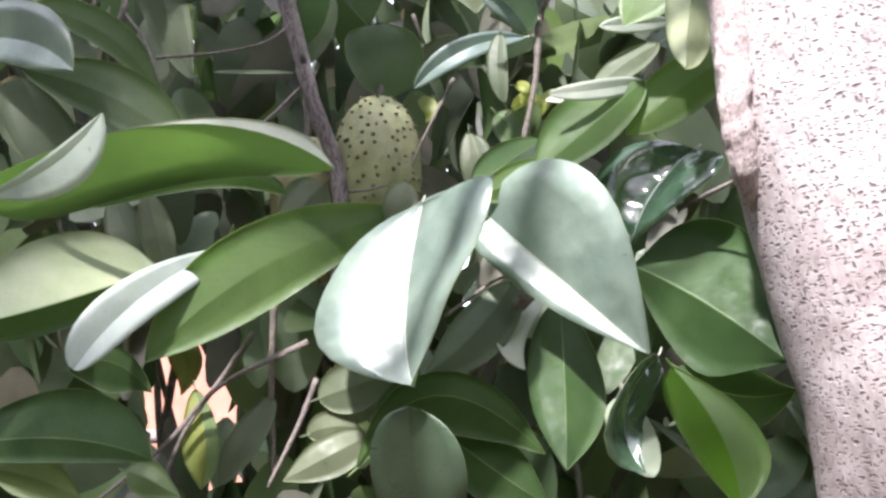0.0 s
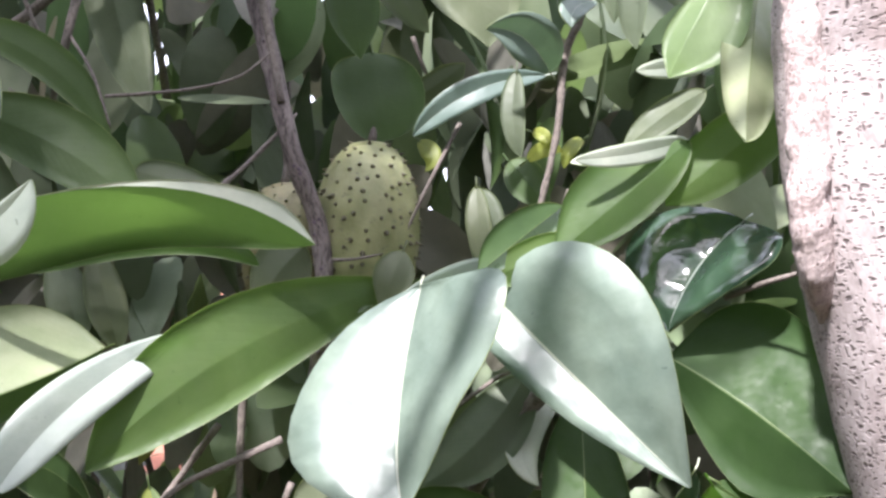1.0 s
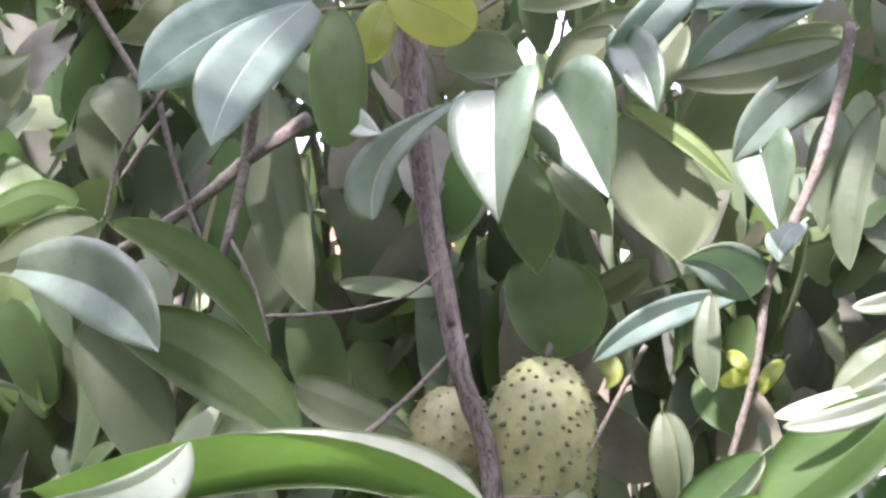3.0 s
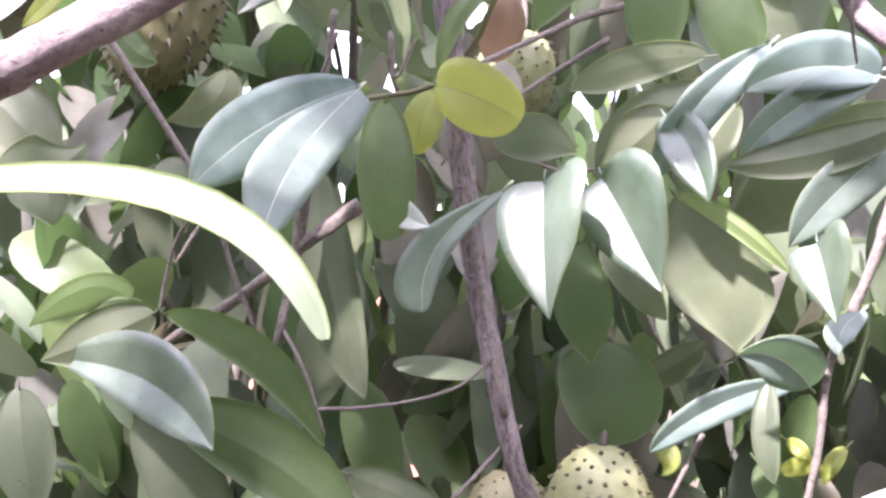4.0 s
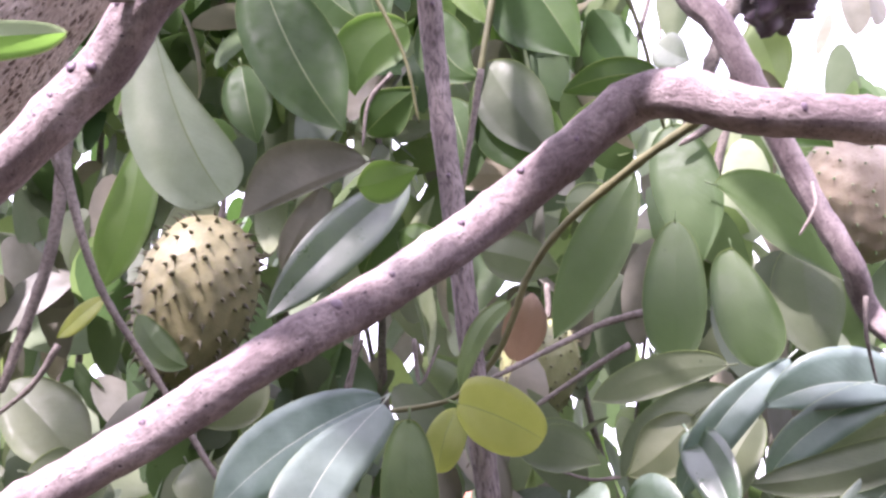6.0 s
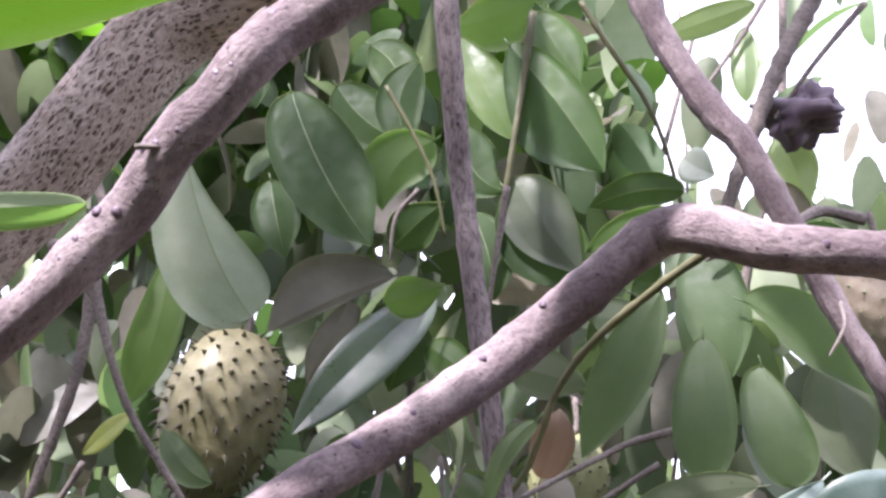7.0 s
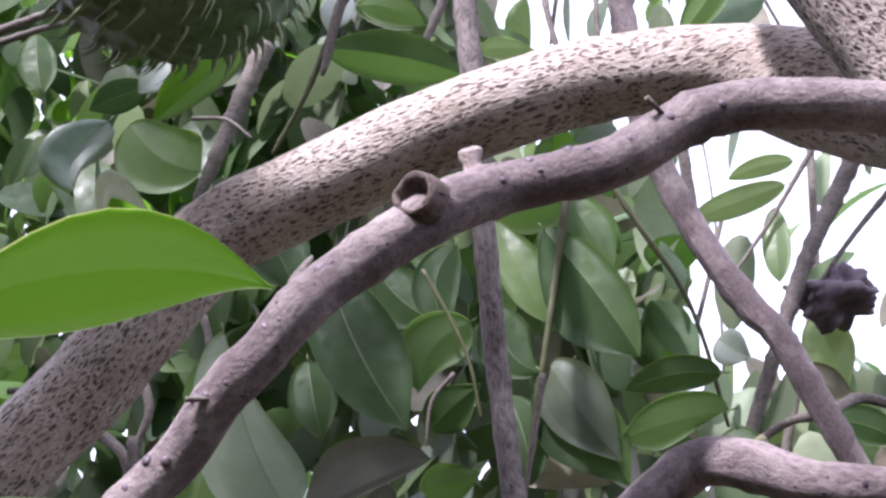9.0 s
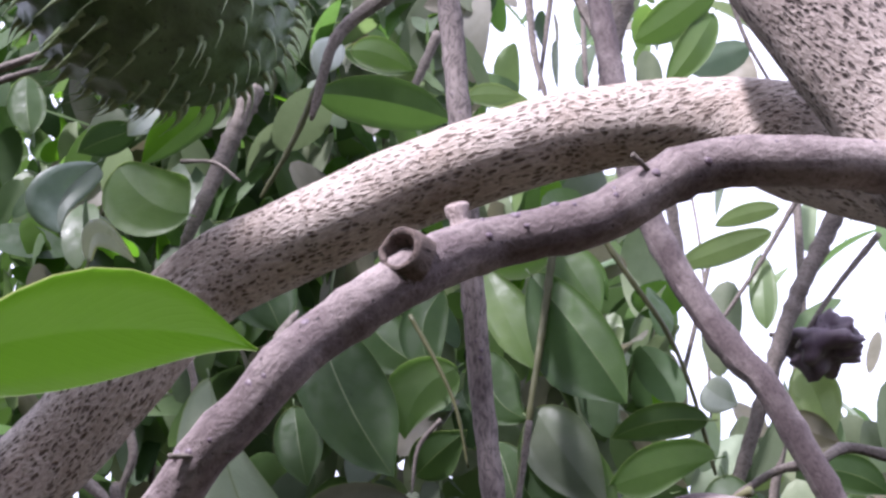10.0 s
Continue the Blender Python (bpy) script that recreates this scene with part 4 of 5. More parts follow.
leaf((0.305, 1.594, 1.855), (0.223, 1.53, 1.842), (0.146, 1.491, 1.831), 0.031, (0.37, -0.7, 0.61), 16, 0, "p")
leaf((0.11, 1.62, 1.848), (0.129, 1.601, 1.859), (0.151, 1.605, 1.856), 0.019, (-0.34, -0.94, 0.01), 14, 0, "y")
leaf((0.178, 1.63, 1.874), (0.16, 1.611, 1.859), (0.153, 1.615, 1.837), 0.018, (0.04, -0.93, 0.36), 14, 0, "y")
leaf((0.116, 1.62, 1.882), (0.128, 1.601, 1.874), (0.138, 1.605, 1.855), 0.016, (-0.32, -0.92, 0.25), 14, 0, "y")
leaf((-0.039, 1.565, 1.738), (-0.051, 1.546, 1.707), (-0.065, 1.55, 1.669), 0.049, (0.08, -0.98, 0.18), 10, 0, "d", 0.00, 0.5)
leaf((-0.07, 1.57, 1.695), (-0.09, 1.55, 1.681), (-0.112, 1.555, 1.666), 0.028, (0.22, -0.96, 0.19), 10, 0, "m")
leaf((-0.157, 1.61, 1.745), (-0.188, 1.591, 1.711), (-0.215, 1.595, 1.662), 0.074, (0.15, -0.99, 0.07), 12, 0, "d")
leaf((-0.282, 1.59, 1.63), (-0.218, 1.571, 1.666), (-0.165, 1.575, 1.675), 0.047, (-0.12, -0.99, -0.02), 12, 0, "d")
leaf((0.048, 1.62, 1.816), (0.05, 1.601, 1.763), (0.062, 1.605, 1.716), 0.030, (-0.06, -0.99, 0.14), 12, 0, "d")
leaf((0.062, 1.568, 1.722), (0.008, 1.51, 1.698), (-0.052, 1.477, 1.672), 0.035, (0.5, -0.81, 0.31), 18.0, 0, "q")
leaf((-0.022, 1.66, 1.877), (-0.006, 1.64, 1.856), (-0.015, 1.645, 1.837), 0.025, (-0.08, -0.94, 0.33), 10, 0, "y")
leaf((0.053, 1.63, 1.815), (0.059, 1.611, 1.761), (0.054, 1.615, 1.705), 0.046, (-0.08, -0.99, 0.13), 14, 0, "d")
leaf((0.09, 1.66, 1.851), (0.113, 1.64, 1.821), (0.139, 1.645, 1.784), 0.050, (-0.15, -0.98, 0.11), 14, 0, "m")
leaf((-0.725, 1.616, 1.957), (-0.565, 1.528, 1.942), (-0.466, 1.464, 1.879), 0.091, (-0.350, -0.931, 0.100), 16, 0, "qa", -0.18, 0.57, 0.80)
leaf((-0.580, 1.610, 2.012), (-0.458, 1.583, 1.961), (-0.381, 1.580, 1.869), 0.048, (-0.160, -0.987, -0.020), 7, 0, "m", 0.15, 0.46, 0.80)
leaf((-0.566, 1.560, 1.909), (-0.426, 1.538, 1.855), (-0.335, 1.540, 1.780), 0.084, (0.040, -0.975, 0.219), 5.6, 0, "m", 0.13, 0.47, 0.80)
leaf((-0.583, 1.600, 1.908), (-0.541, 1.581, 1.822), (-0.521, 1.585, 1.729), 0.094, (0.350, -0.921, 0.170), 6.3, 0, "d", -0.01, (0.31, 0.66), 0.50)
leaf((-0.357, 1.600, 1.835), (-0.285, 1.581, 1.813), (-0.220, 1.585, 1.786), 0.053, (-0.050, -0.984, 0.171), 8.1, 0, "d", -0.18, (0.38, 0.33), 0.80)
leaf((-0.620, 1.600, 2.030), (-0.667, 1.581, 2.041), (-0.737, 1.585, 1.997), 0.050, (0.300, -0.851, -0.431), 18, 0, "l", 0.31, (0.33, 0.66), 0.50)
leaf((-0.594, 1.61, 2.013), (-0.653, 1.591, 1.984), (-0.727, 1.595, 1.957), 0.065, (0.15, -0.99, -0.09), 16, 0, "d")
leaf((-0.254, 1.560, 2.261), (-0.206, 1.541, 2.244), (-0.160, 1.545, 2.219), 0.073, (-0.160, -0.987, -0.020), 10, 0, "y", 0.00, (0.40, 0.56), 0.42)
leaf((-0.256, 1.570, 2.256), (-0.267, 1.550, 2.223), (-0.275, 1.555, 2.187), 0.043, (0.259, -0.957, 0.130), 16, 0, "y", -0.07, (0.49, 0.58), 0.45)
leaf((-0.202, 1.610, 2.379), (-0.235, 1.591, 2.341), (-0.257, 1.595, 2.278), 0.024, (0.260, -0.959, 0.110), 16, 0, "l", 0.02, (0.49, 0.34), 0.60)
leaf((0.099, 1.600, 2.303), (0.028, 1.575, 2.242), (-0.025, 1.580, 2.156), 0.048, (0.301, -0.952, 0.050), 20, 0, "a", -0.10, (0.46, 0.65), 0.55)
leaf((0.068, 1.64, 2.245), (0.031, 1.62, 2.188), (0.013, 1.625, 2.133), 0.055, (0.05, -0.99, 0.11), 14, 0, "d")
leaf((0.209, 1.600, 2.264), (0.138, 1.575, 2.272), (0.066, 1.580, 2.249), 0.066, (0.301, -0.952, 0.050), 16, 0, "a", 0.14, (0.52, 0.44), 0.50)
leaf((0.208, 1.600, 2.270), (0.119, 1.575, 2.228), (0.066, 1.580, 2.174), 0.047, (0.301, -0.952, 0.050), 20, 0, "a", -0.03, (0.42, 0.50), 0.55)
leaf((0.241, 1.630, 2.231), (0.143, 1.611, 2.171), (0.054, 1.615, 2.100), 0.094, (0.100, -0.994, -0.030), 6.3, 0, "d", 0.11, (0.49, 0.54), 0.50)
leaf((0.229, 1.600, 2.197), (0.164, 1.575, 2.146), (0.114, 1.580, 2.086), 0.058, (0.301, -0.952, 0.050), 16, 0, "a", 0.03, (0.34, 0.54), 0.55)
leaf((-0.207, 1.680, 2.218), (-0.155, 1.660, 2.214), (-0.109, 1.665, 2.197), 0.057, (-0.161, -0.984, -0.070), 5.4, 0, "d", 0.04, (0.48, 0.57), 0.50)
leaf((0.037, 1.680, 2.306), (-0.043, 1.660, 2.296), (-0.116, 1.665, 2.269), 0.045, (0.130, -0.980, -0.150), 6.3, 0, "d", 0.06, (0.43, 0.59), 0.55)
leaf((-0.259, 1.66, 2.242), (-0.232, 1.64, 2.194), (-0.213, 1.645, 2.149), 0.039, (0.02, -0.99, 0.17), 14, 0, "b")
leaf((-0.416, 1.68, 2.181), (-0.4, 1.66, 2.052), (-0.356, 1.665, 1.913), 0.073, (0.24, -0.96, 0.11), 18, 0, "d")
leaf((-0.003, 1.7, 2.25), (-0.042, 1.68, 2.209), (-0.081, 1.685, 2.184), 0.071, (0.17, -0.98, 0.02), 14, 0, "d")
leaf((-0.585, 1.66, 1.922), (-0.57, 1.64, 1.844), (-0.529, 1.645, 1.778), 0.114, (0.34, -0.91, 0.23), 14, 0, "d")
leaf((-0.803, 1.68, 1.916), (-0.784, 1.66, 1.835), (-0.77, 1.665, 1.751), 0.077, (0.48, -0.86, 0.17), 14, 0, "d")
leaf((-0.048, 1.72, 1.927), (0.004, 1.7, 1.956), (0.036, 1.705, 1.982), 0.039, (-0.16, -0.99, -0.02), 14, 0, "d")
# the pale kind holds the brightness of this leaf's sunlit top
leaf((-0.244, 0.630, 2.079), (-0.153, 0.620, 2.079), (-0.114, 0.625, 2.041), 0.010, (0.140, -0.771, 0.621), 10, 0, "w", -0.30, 0.47, 0.45)
leaf((-0.771, 1.68, 2.21), (-0.756, 1.66, 2.159), (-0.751, 1.665, 2.118), 0.104, (0.43, -0.87, 0.24), 14, 0, "d")
leaf((-0.835, 1.68, 2.2), (-0.762, 1.66, 2.184), (-0.708, 1.665, 2.218), 0.098, (-0.09, -0.98, -0.18), 14, 0, "d")
leaf((-0.011, 1.770, 2.501), (-0.014, 1.751, 2.406), (-0.020, 1.755, 2.323), 0.077, (0.010, -0.997, 0.080), 4.2, 0, "m", -0.07, 0.56, 0.42)
leaf((0.057, 1.790, 2.466), (0.070, 1.771, 2.382), (0.082, 1.775, 2.314), 0.078, (-0.110, -0.991, 0.080), 4.2, 0, "m", -0.01, (0.44, 0.66), 0.45)
leaf((0.041, 1.770, 2.545), (0.124, 1.751, 2.502), (0.183, 1.755, 2.413), 0.074, (-0.231, -0.963, -0.140), 4.9, 0, "m", -0.17, (0.56, 0.40), 0.80)
leaf((-0.058, 1.750, 2.560), (-0.112, 1.731, 2.460), (-0.165, 1.735, 2.352), 0.072, (0.171, -0.985, -0.010), 4.9, 0, "m", 0.13, 0.50, 0.80)
leaf((-0.007, 1.810, 2.641), (0.008, 1.791, 2.543), (0.022, 1.795, 2.453), 0.089, (-0.110, -0.992, 0.060), 4.2, 0, "m", -0.01, (0.45, 0.51), 0.50)
leaf((0.149, 1.83, 2.486), (0.148, 1.811, 2.387), (0.172, 1.815, 2.322), 0.092, (-0.15, -0.99, 0.07), 12, 0, "d")
leaf((0.046, 1.79, 2.288), (-0.038, 1.771, 2.235), (-0.092, 1.775, 2.185), 0.078, (0.11, -0.99, 0), 14, 0, "d")
leaf((-0.207, 1.81, 2.247), (-0.158, 1.791, 2.227), (-0.118, 1.795, 2.214), 0.058, (-0.16, -0.99, 0.03), 12, 0, "d")
leaf((-0.267, 1.81, 2.486), (-0.21, 1.791, 2.467), (-0.158, 1.795, 2.448), 0.070, (-0.18, -0.98, -0.13), 14, 0, "d")
leaf((-0.736, 1.750, 2.667), (-0.738, 1.731, 2.548), (-0.779, 1.735, 2.441), 0.070, (0.340, -0.940, 0.000), 9.6, 0, "v", -0.05, (0.62, 0.46), 0.55)
leaf((-0.426, 1.77, 2.573), (-0.381, 1.751, 2.574), (-0.339, 1.755, 2.589), 0.061, (-0.09, -0.93, -0.37), 14, 0, "v")
leaf((-0.26, 1.85, 2.768), (-0.219, 1.831, 2.691), (-0.163, 1.835, 2.611), 0.101, (-0.12, -0.99, 0.02), 12, 0, "d")
# reddish blade added in place of the half hidden fruit's pinkish top
leaf((-0.238, 1.89, 2.347), (-0.215, 1.87, 2.398), (-0.207, 1.875, 2.437), 0.062, (0.11, -0.97, -0.2), 10, 0, "r")
leaf((-0.155, 1.85, 2.555), (-0.115, 1.831, 2.544), (-0.079, 1.835, 2.523), 0.060, (-0.25, -0.96, -0.14), 12, 0, "d")
leaf((-0.288, 1.83, 2.213), (-0.269, 1.811, 2.249), (-0.256, 1.815, 2.212), 0.051, (-0.42, -0.9, -0.07), 12, 0, "b")
leaf((-0.692, 1.85, 2.214), (-0.666, 1.831, 2.182), (-0.65, 1.835, 2.114), 0.070, (0.29, -0.92, 0.26), 12, 0, "d")
leaf((-0.588, 1.83, 2.336), (-0.604, 1.811, 2.287), (-0.67, 1.815, 2.266), 0.061, (0.3, -0.94, -0.15), 12, 0, "d")
leaf((-0.767, 1.83, 2.423), (-0.722, 1.811, 2.369), (-0.681, 1.815, 2.345), 0.047, (0.05, -0.97, 0.24), 12, 0, "m")
leaf((-0.966, 1.83, 2.332), (-0.879, 1.811, 2.263), (-0.827, 1.815, 2.2), 0.119, (0.17, -0.94, 0.29), 12, 0, "d")
leaf((-0.598, 1.490, 2.710), (-0.547, 1.468, 2.576), (-0.492, 1.470, 2.483), 0.104, (0.170, -0.969, 0.180), 8, 0, "w", -0.21, (0.56, 0.78), 0.42)
leaf((-0.450, 1.900, 2.649), (-0.547, 1.881, 2.610), (-0.640, 1.885, 2.570), 0.086, (0.140, -0.979, -0.150), 12, 0, "b", -0.73, (0.56, 0.50), 0.50)
leaf((-0.525, 1.920, 2.623), (-0.548, 1.901, 2.559), (-0.582, 1.905, 2.495), 0.054, (0.389, -0.918, -0.070), 14, 0, "b", 0.08, (0.65, 0.26), 0.50)
leaf((-0.403, 1.965, 2.633), (-0.494, 1.881, 2.519), (-0.571, 1.820, 2.408), 0.089, (0.440, -0.870, 0.220), 22, 0, "u", -0.10, 0.44, 0.80)
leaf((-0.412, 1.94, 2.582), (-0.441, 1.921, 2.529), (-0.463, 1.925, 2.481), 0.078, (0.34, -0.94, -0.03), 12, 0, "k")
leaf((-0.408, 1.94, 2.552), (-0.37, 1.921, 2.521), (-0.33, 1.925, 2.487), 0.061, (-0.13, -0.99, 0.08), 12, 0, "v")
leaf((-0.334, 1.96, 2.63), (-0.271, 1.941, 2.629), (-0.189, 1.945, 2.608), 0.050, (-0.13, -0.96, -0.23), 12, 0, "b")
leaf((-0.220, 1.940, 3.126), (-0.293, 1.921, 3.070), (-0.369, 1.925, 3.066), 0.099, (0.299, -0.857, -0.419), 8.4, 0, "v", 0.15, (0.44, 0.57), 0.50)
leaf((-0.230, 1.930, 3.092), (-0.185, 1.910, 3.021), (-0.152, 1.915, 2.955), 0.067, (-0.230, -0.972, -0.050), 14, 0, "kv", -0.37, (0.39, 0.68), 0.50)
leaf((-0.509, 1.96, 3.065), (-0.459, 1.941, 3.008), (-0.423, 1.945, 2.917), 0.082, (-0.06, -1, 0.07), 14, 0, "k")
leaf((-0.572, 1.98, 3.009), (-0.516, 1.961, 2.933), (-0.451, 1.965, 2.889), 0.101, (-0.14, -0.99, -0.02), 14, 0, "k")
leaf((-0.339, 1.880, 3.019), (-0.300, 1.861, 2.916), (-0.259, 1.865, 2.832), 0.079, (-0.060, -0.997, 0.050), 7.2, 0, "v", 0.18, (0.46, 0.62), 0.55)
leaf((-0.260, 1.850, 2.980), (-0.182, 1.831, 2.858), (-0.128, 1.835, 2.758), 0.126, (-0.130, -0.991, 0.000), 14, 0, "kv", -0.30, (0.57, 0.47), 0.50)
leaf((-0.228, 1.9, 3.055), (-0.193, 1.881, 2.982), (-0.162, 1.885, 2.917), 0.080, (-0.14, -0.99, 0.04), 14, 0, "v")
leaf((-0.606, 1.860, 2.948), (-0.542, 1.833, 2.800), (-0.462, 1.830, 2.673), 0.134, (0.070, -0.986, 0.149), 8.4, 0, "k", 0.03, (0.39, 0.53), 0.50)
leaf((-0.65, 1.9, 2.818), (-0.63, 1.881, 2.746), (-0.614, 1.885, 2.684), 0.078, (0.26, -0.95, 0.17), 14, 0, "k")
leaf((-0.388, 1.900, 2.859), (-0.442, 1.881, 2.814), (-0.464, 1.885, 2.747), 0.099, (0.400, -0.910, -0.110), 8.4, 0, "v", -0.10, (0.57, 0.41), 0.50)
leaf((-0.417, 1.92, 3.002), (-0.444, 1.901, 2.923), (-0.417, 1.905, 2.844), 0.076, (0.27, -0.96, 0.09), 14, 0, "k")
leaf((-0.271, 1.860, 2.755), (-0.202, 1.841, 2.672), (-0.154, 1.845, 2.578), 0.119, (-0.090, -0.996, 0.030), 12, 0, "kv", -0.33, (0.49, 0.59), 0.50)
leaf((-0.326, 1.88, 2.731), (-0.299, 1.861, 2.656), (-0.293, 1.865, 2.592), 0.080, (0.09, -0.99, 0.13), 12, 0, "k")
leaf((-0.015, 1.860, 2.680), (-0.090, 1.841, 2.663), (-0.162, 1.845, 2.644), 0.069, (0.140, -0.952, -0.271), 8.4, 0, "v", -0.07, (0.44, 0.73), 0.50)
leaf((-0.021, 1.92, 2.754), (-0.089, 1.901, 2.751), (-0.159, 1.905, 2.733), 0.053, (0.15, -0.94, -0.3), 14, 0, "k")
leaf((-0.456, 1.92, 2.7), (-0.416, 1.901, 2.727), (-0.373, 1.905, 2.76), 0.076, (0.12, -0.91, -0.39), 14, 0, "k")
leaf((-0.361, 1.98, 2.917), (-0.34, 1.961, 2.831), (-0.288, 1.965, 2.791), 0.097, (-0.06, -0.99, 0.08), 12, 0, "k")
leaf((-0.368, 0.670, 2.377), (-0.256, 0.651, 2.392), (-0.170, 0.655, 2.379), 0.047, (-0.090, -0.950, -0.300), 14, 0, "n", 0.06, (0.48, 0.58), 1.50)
leaf((-0.270, 0.625, 2.297), (-0.216, 0.607, 2.287), (-0.189, 0.612, 2.288), 0.012, (-0.191, -0.774, -0.603), 20, 0, "vw", -0.26, (0.45, 0.50), 0.50)
leaf((-0.458, 0.98, 2.606), (-0.44, 0.96, 2.618), (-0.41, 0.965, 2.592), 0.021, (-0.38, -0.84, -0.38), 16, 0, "p")
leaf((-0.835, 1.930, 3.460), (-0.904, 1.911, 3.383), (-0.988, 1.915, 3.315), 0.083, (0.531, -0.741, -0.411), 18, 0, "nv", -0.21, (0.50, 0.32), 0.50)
leaf((-0.871, 1.900, 3.189), (-0.944, 1.881, 3.216), (-1.015, 1.885, 3.298), 0.143, (-0.020, -0.987, -0.160), 8.4, 0, "v", 0.02, (0.25, 0.65), 0.42)
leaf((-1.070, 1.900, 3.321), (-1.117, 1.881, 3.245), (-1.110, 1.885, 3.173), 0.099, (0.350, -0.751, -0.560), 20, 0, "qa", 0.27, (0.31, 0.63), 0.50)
leaf((-1.022, 1.94, 3.413), (-1.081, 1.921, 3.385), (-1.131, 1.925, 3.368), 0.066, (0.34, -0.74, -0.58), 14, 0, "k")
leaf((-1.305, 1.96, 3.597), (-1.276, 1.941, 3.506), (-1.254, 1.945, 3.437), 0.076, (0.43, -0.88, 0.22), 14, 0, "k")
leaf((-0.992, 1.954, 3.474), (-1.003, 1.921, 3.416), (-1.023, 1.911, 3.382), 0.053, (0.8, -0.6, 0.01), 14, 0, "p")
leaf((-0.862, 1.98, 3.211), (-0.755, 1.961, 3.065), (-0.709, 1.965, 2.977), 0.127, (0.05, -0.99, 0.1), 12, 0, "k")
leaf((-0.640, 1.880, 3.395), (-0.507, 1.861, 3.344), (-0.389, 1.865, 3.290), 0.095, (-0.291, -0.774, -0.563), 14, 0, "vk", -0.08, (0.45, 0.54), 0.60)
leaf((-0.585, 1.833, 3.463), (-0.598, 1.8, 3.405), (-0.605, 1.792, 3.362), 0.058, (0.67, -0.72, 0.16), 14, 0, "p")
leaf((-0.6, 1.94, 3.525), (-0.538, 1.921, 3.493), (-0.475, 1.925, 3.447), 0.062, (-0.33, -0.88, -0.35), 14, 0, "v")
leaf((-0.375, 1.94, 3.386), (-0.331, 1.921, 3.371), (-0.282, 1.925, 3.36), 0.039, (-0.27, -0.82, -0.51), 14, 0, "l")
leaf((0.112, 2.08, 3.127), (0.028, 2.06, 3.093), (-0.046, 2.065, 3.075), 0.049, (0.21, -0.9, -0.38), 14, 0, "l")
leaf((0.132, 2.1, 3.181), (0.077, 2.081, 3.167), (0.022, 2.085, 3.152), 0.036, (0.23, -0.88, -0.42), 14, 0, "l")
leaf((0.091, 2.08, 3.085), (0.086, 2.06, 3.004), (0.084, 2.065, 2.946), 0.046, (-0.03, -0.99, 0.11), 14, 0, "l")
leaf((0.128, 2.06, 2.881), (0.144, 2.041, 2.817), (0.16, 2.045, 2.754), 0.078, (-0.2, -0.98, 0.07), 14, 0, "l")
leaf((0.125, 1.98, 2.69), (0.175, 1.961, 2.672), (0.215, 1.965, 2.642), 0.056, (-0.26, -0.95, -0.19), 14, 0, "k")
leaf((-0.021, 2.012, 2.84), (0.002, 1.981, 2.808), (0.025, 1.973, 2.794), 0.060, (-0.58, -0.81, 0.1), 14, 0, "p")
leaf((0.083, 2.06, 2.792), (0.129, 2.041, 2.764), (0.167, 2.045, 2.745), 0.060, (-0.28, -0.94, -0.19), 14, 0, "b")
leaf((-0.246, 1.98, 2.811), (-0.266, 1.961, 2.783), (-0.276, 1.965, 2.763), 0.030, (0.4, -0.91, 0.03), 10, 0, "l")
leaf((0.069, 1.98, 3.581), (-0.011, 1.961, 3.508), (-0.081, 1.965, 3.472), 0.075, (0.37, -0.84, -0.4), 14, 0, "v")
leaf((0.06, 2, 3.534), (0.02, 1.981, 3.452), (-0.035, 1.985, 3.384), 0.061, (0.35, -0.93, -0.13), 14, 0, "v")
leaf((-0.392, 2.04, 3.457), (-0.329, 2.02, 3.427), (-0.273, 2.025, 3.403), 0.039, (-0.3, -0.85, -0.42), 14, 0, "l")
leaf((-0.628, 1.98, 3.559), (-0.541, 1.961, 3.51), (-0.477, 1.965, 3.483), 0.058, (-0.29, -0.86, -0.41), 14, 0, "k")
leaf((-0.241, 1.620, 1.452), (-0.272, 1.600, 1.392), (-0.309, 1.600, 1.330), 0.049, (-0.100, -0.974, 0.201), 7.2, 0, "d", -0.02, (0.62, 0.38), 0.55)
leaf((-0.753, 1.700, 2.424), (-0.780, 1.690, 2.399), (-0.816, 1.700, 2.374), 0.034, (-0.100, -0.974, 0.201), 14, 0, "y", -0.23, (0.56, 0.45), 0.50)

# ---------------- fruits ----------------
soursop((-0.085, 1.63, 1.748), 0.128, 0.25, (4, 3), FRUIT_SKIN, SPINE_DARK, 298, "pale green spiny soursop fruit hanging behind a stem", 0.007, 0.5, 0.35, 0.05)
soursop((-0.185, 1.70, 1.72), 0.120, 0.22, (4, -4), FRUIT_OLIVE, SPINE_DARK, 240, "grey green spiny soursop fruit in the shade of leaves", 0.007)
soursop((-0.735, 1.95, 2.462), 0.180, 0.27, (-6, 14), FRUIT_OLIVE, SPINE_DARK, 210, "olive green spiny soursop fruit partly in sun", 0.015, 0.30, 0.6)
soursop((0.269, 2.12, 2.606), 0.170, 0.205, (5, -8), FRUIT_BROWN, SPINE_GREEN, 110, "brownish spiny soursop fruit among leaves", 0.008)
soursop((-0.233, 2.15, 2.363), 0.125, 0.165, (0, 10), FRUIT_SKIN, SPINE_DARK, 140, "pale green soursop fruit half hidden by twigs", 0.008)
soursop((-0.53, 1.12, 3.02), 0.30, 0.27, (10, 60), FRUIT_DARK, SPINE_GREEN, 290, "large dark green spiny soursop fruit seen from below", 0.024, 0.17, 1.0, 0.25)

# ---------------- dried fruit on the twig ----------------
DRIED_AT = Vector((0.159, 2, 2.887))
dried = thing("dried_fruit", DRIED_AT, "shrivelled dark purple dried fruit on a twig", "dried fruit")
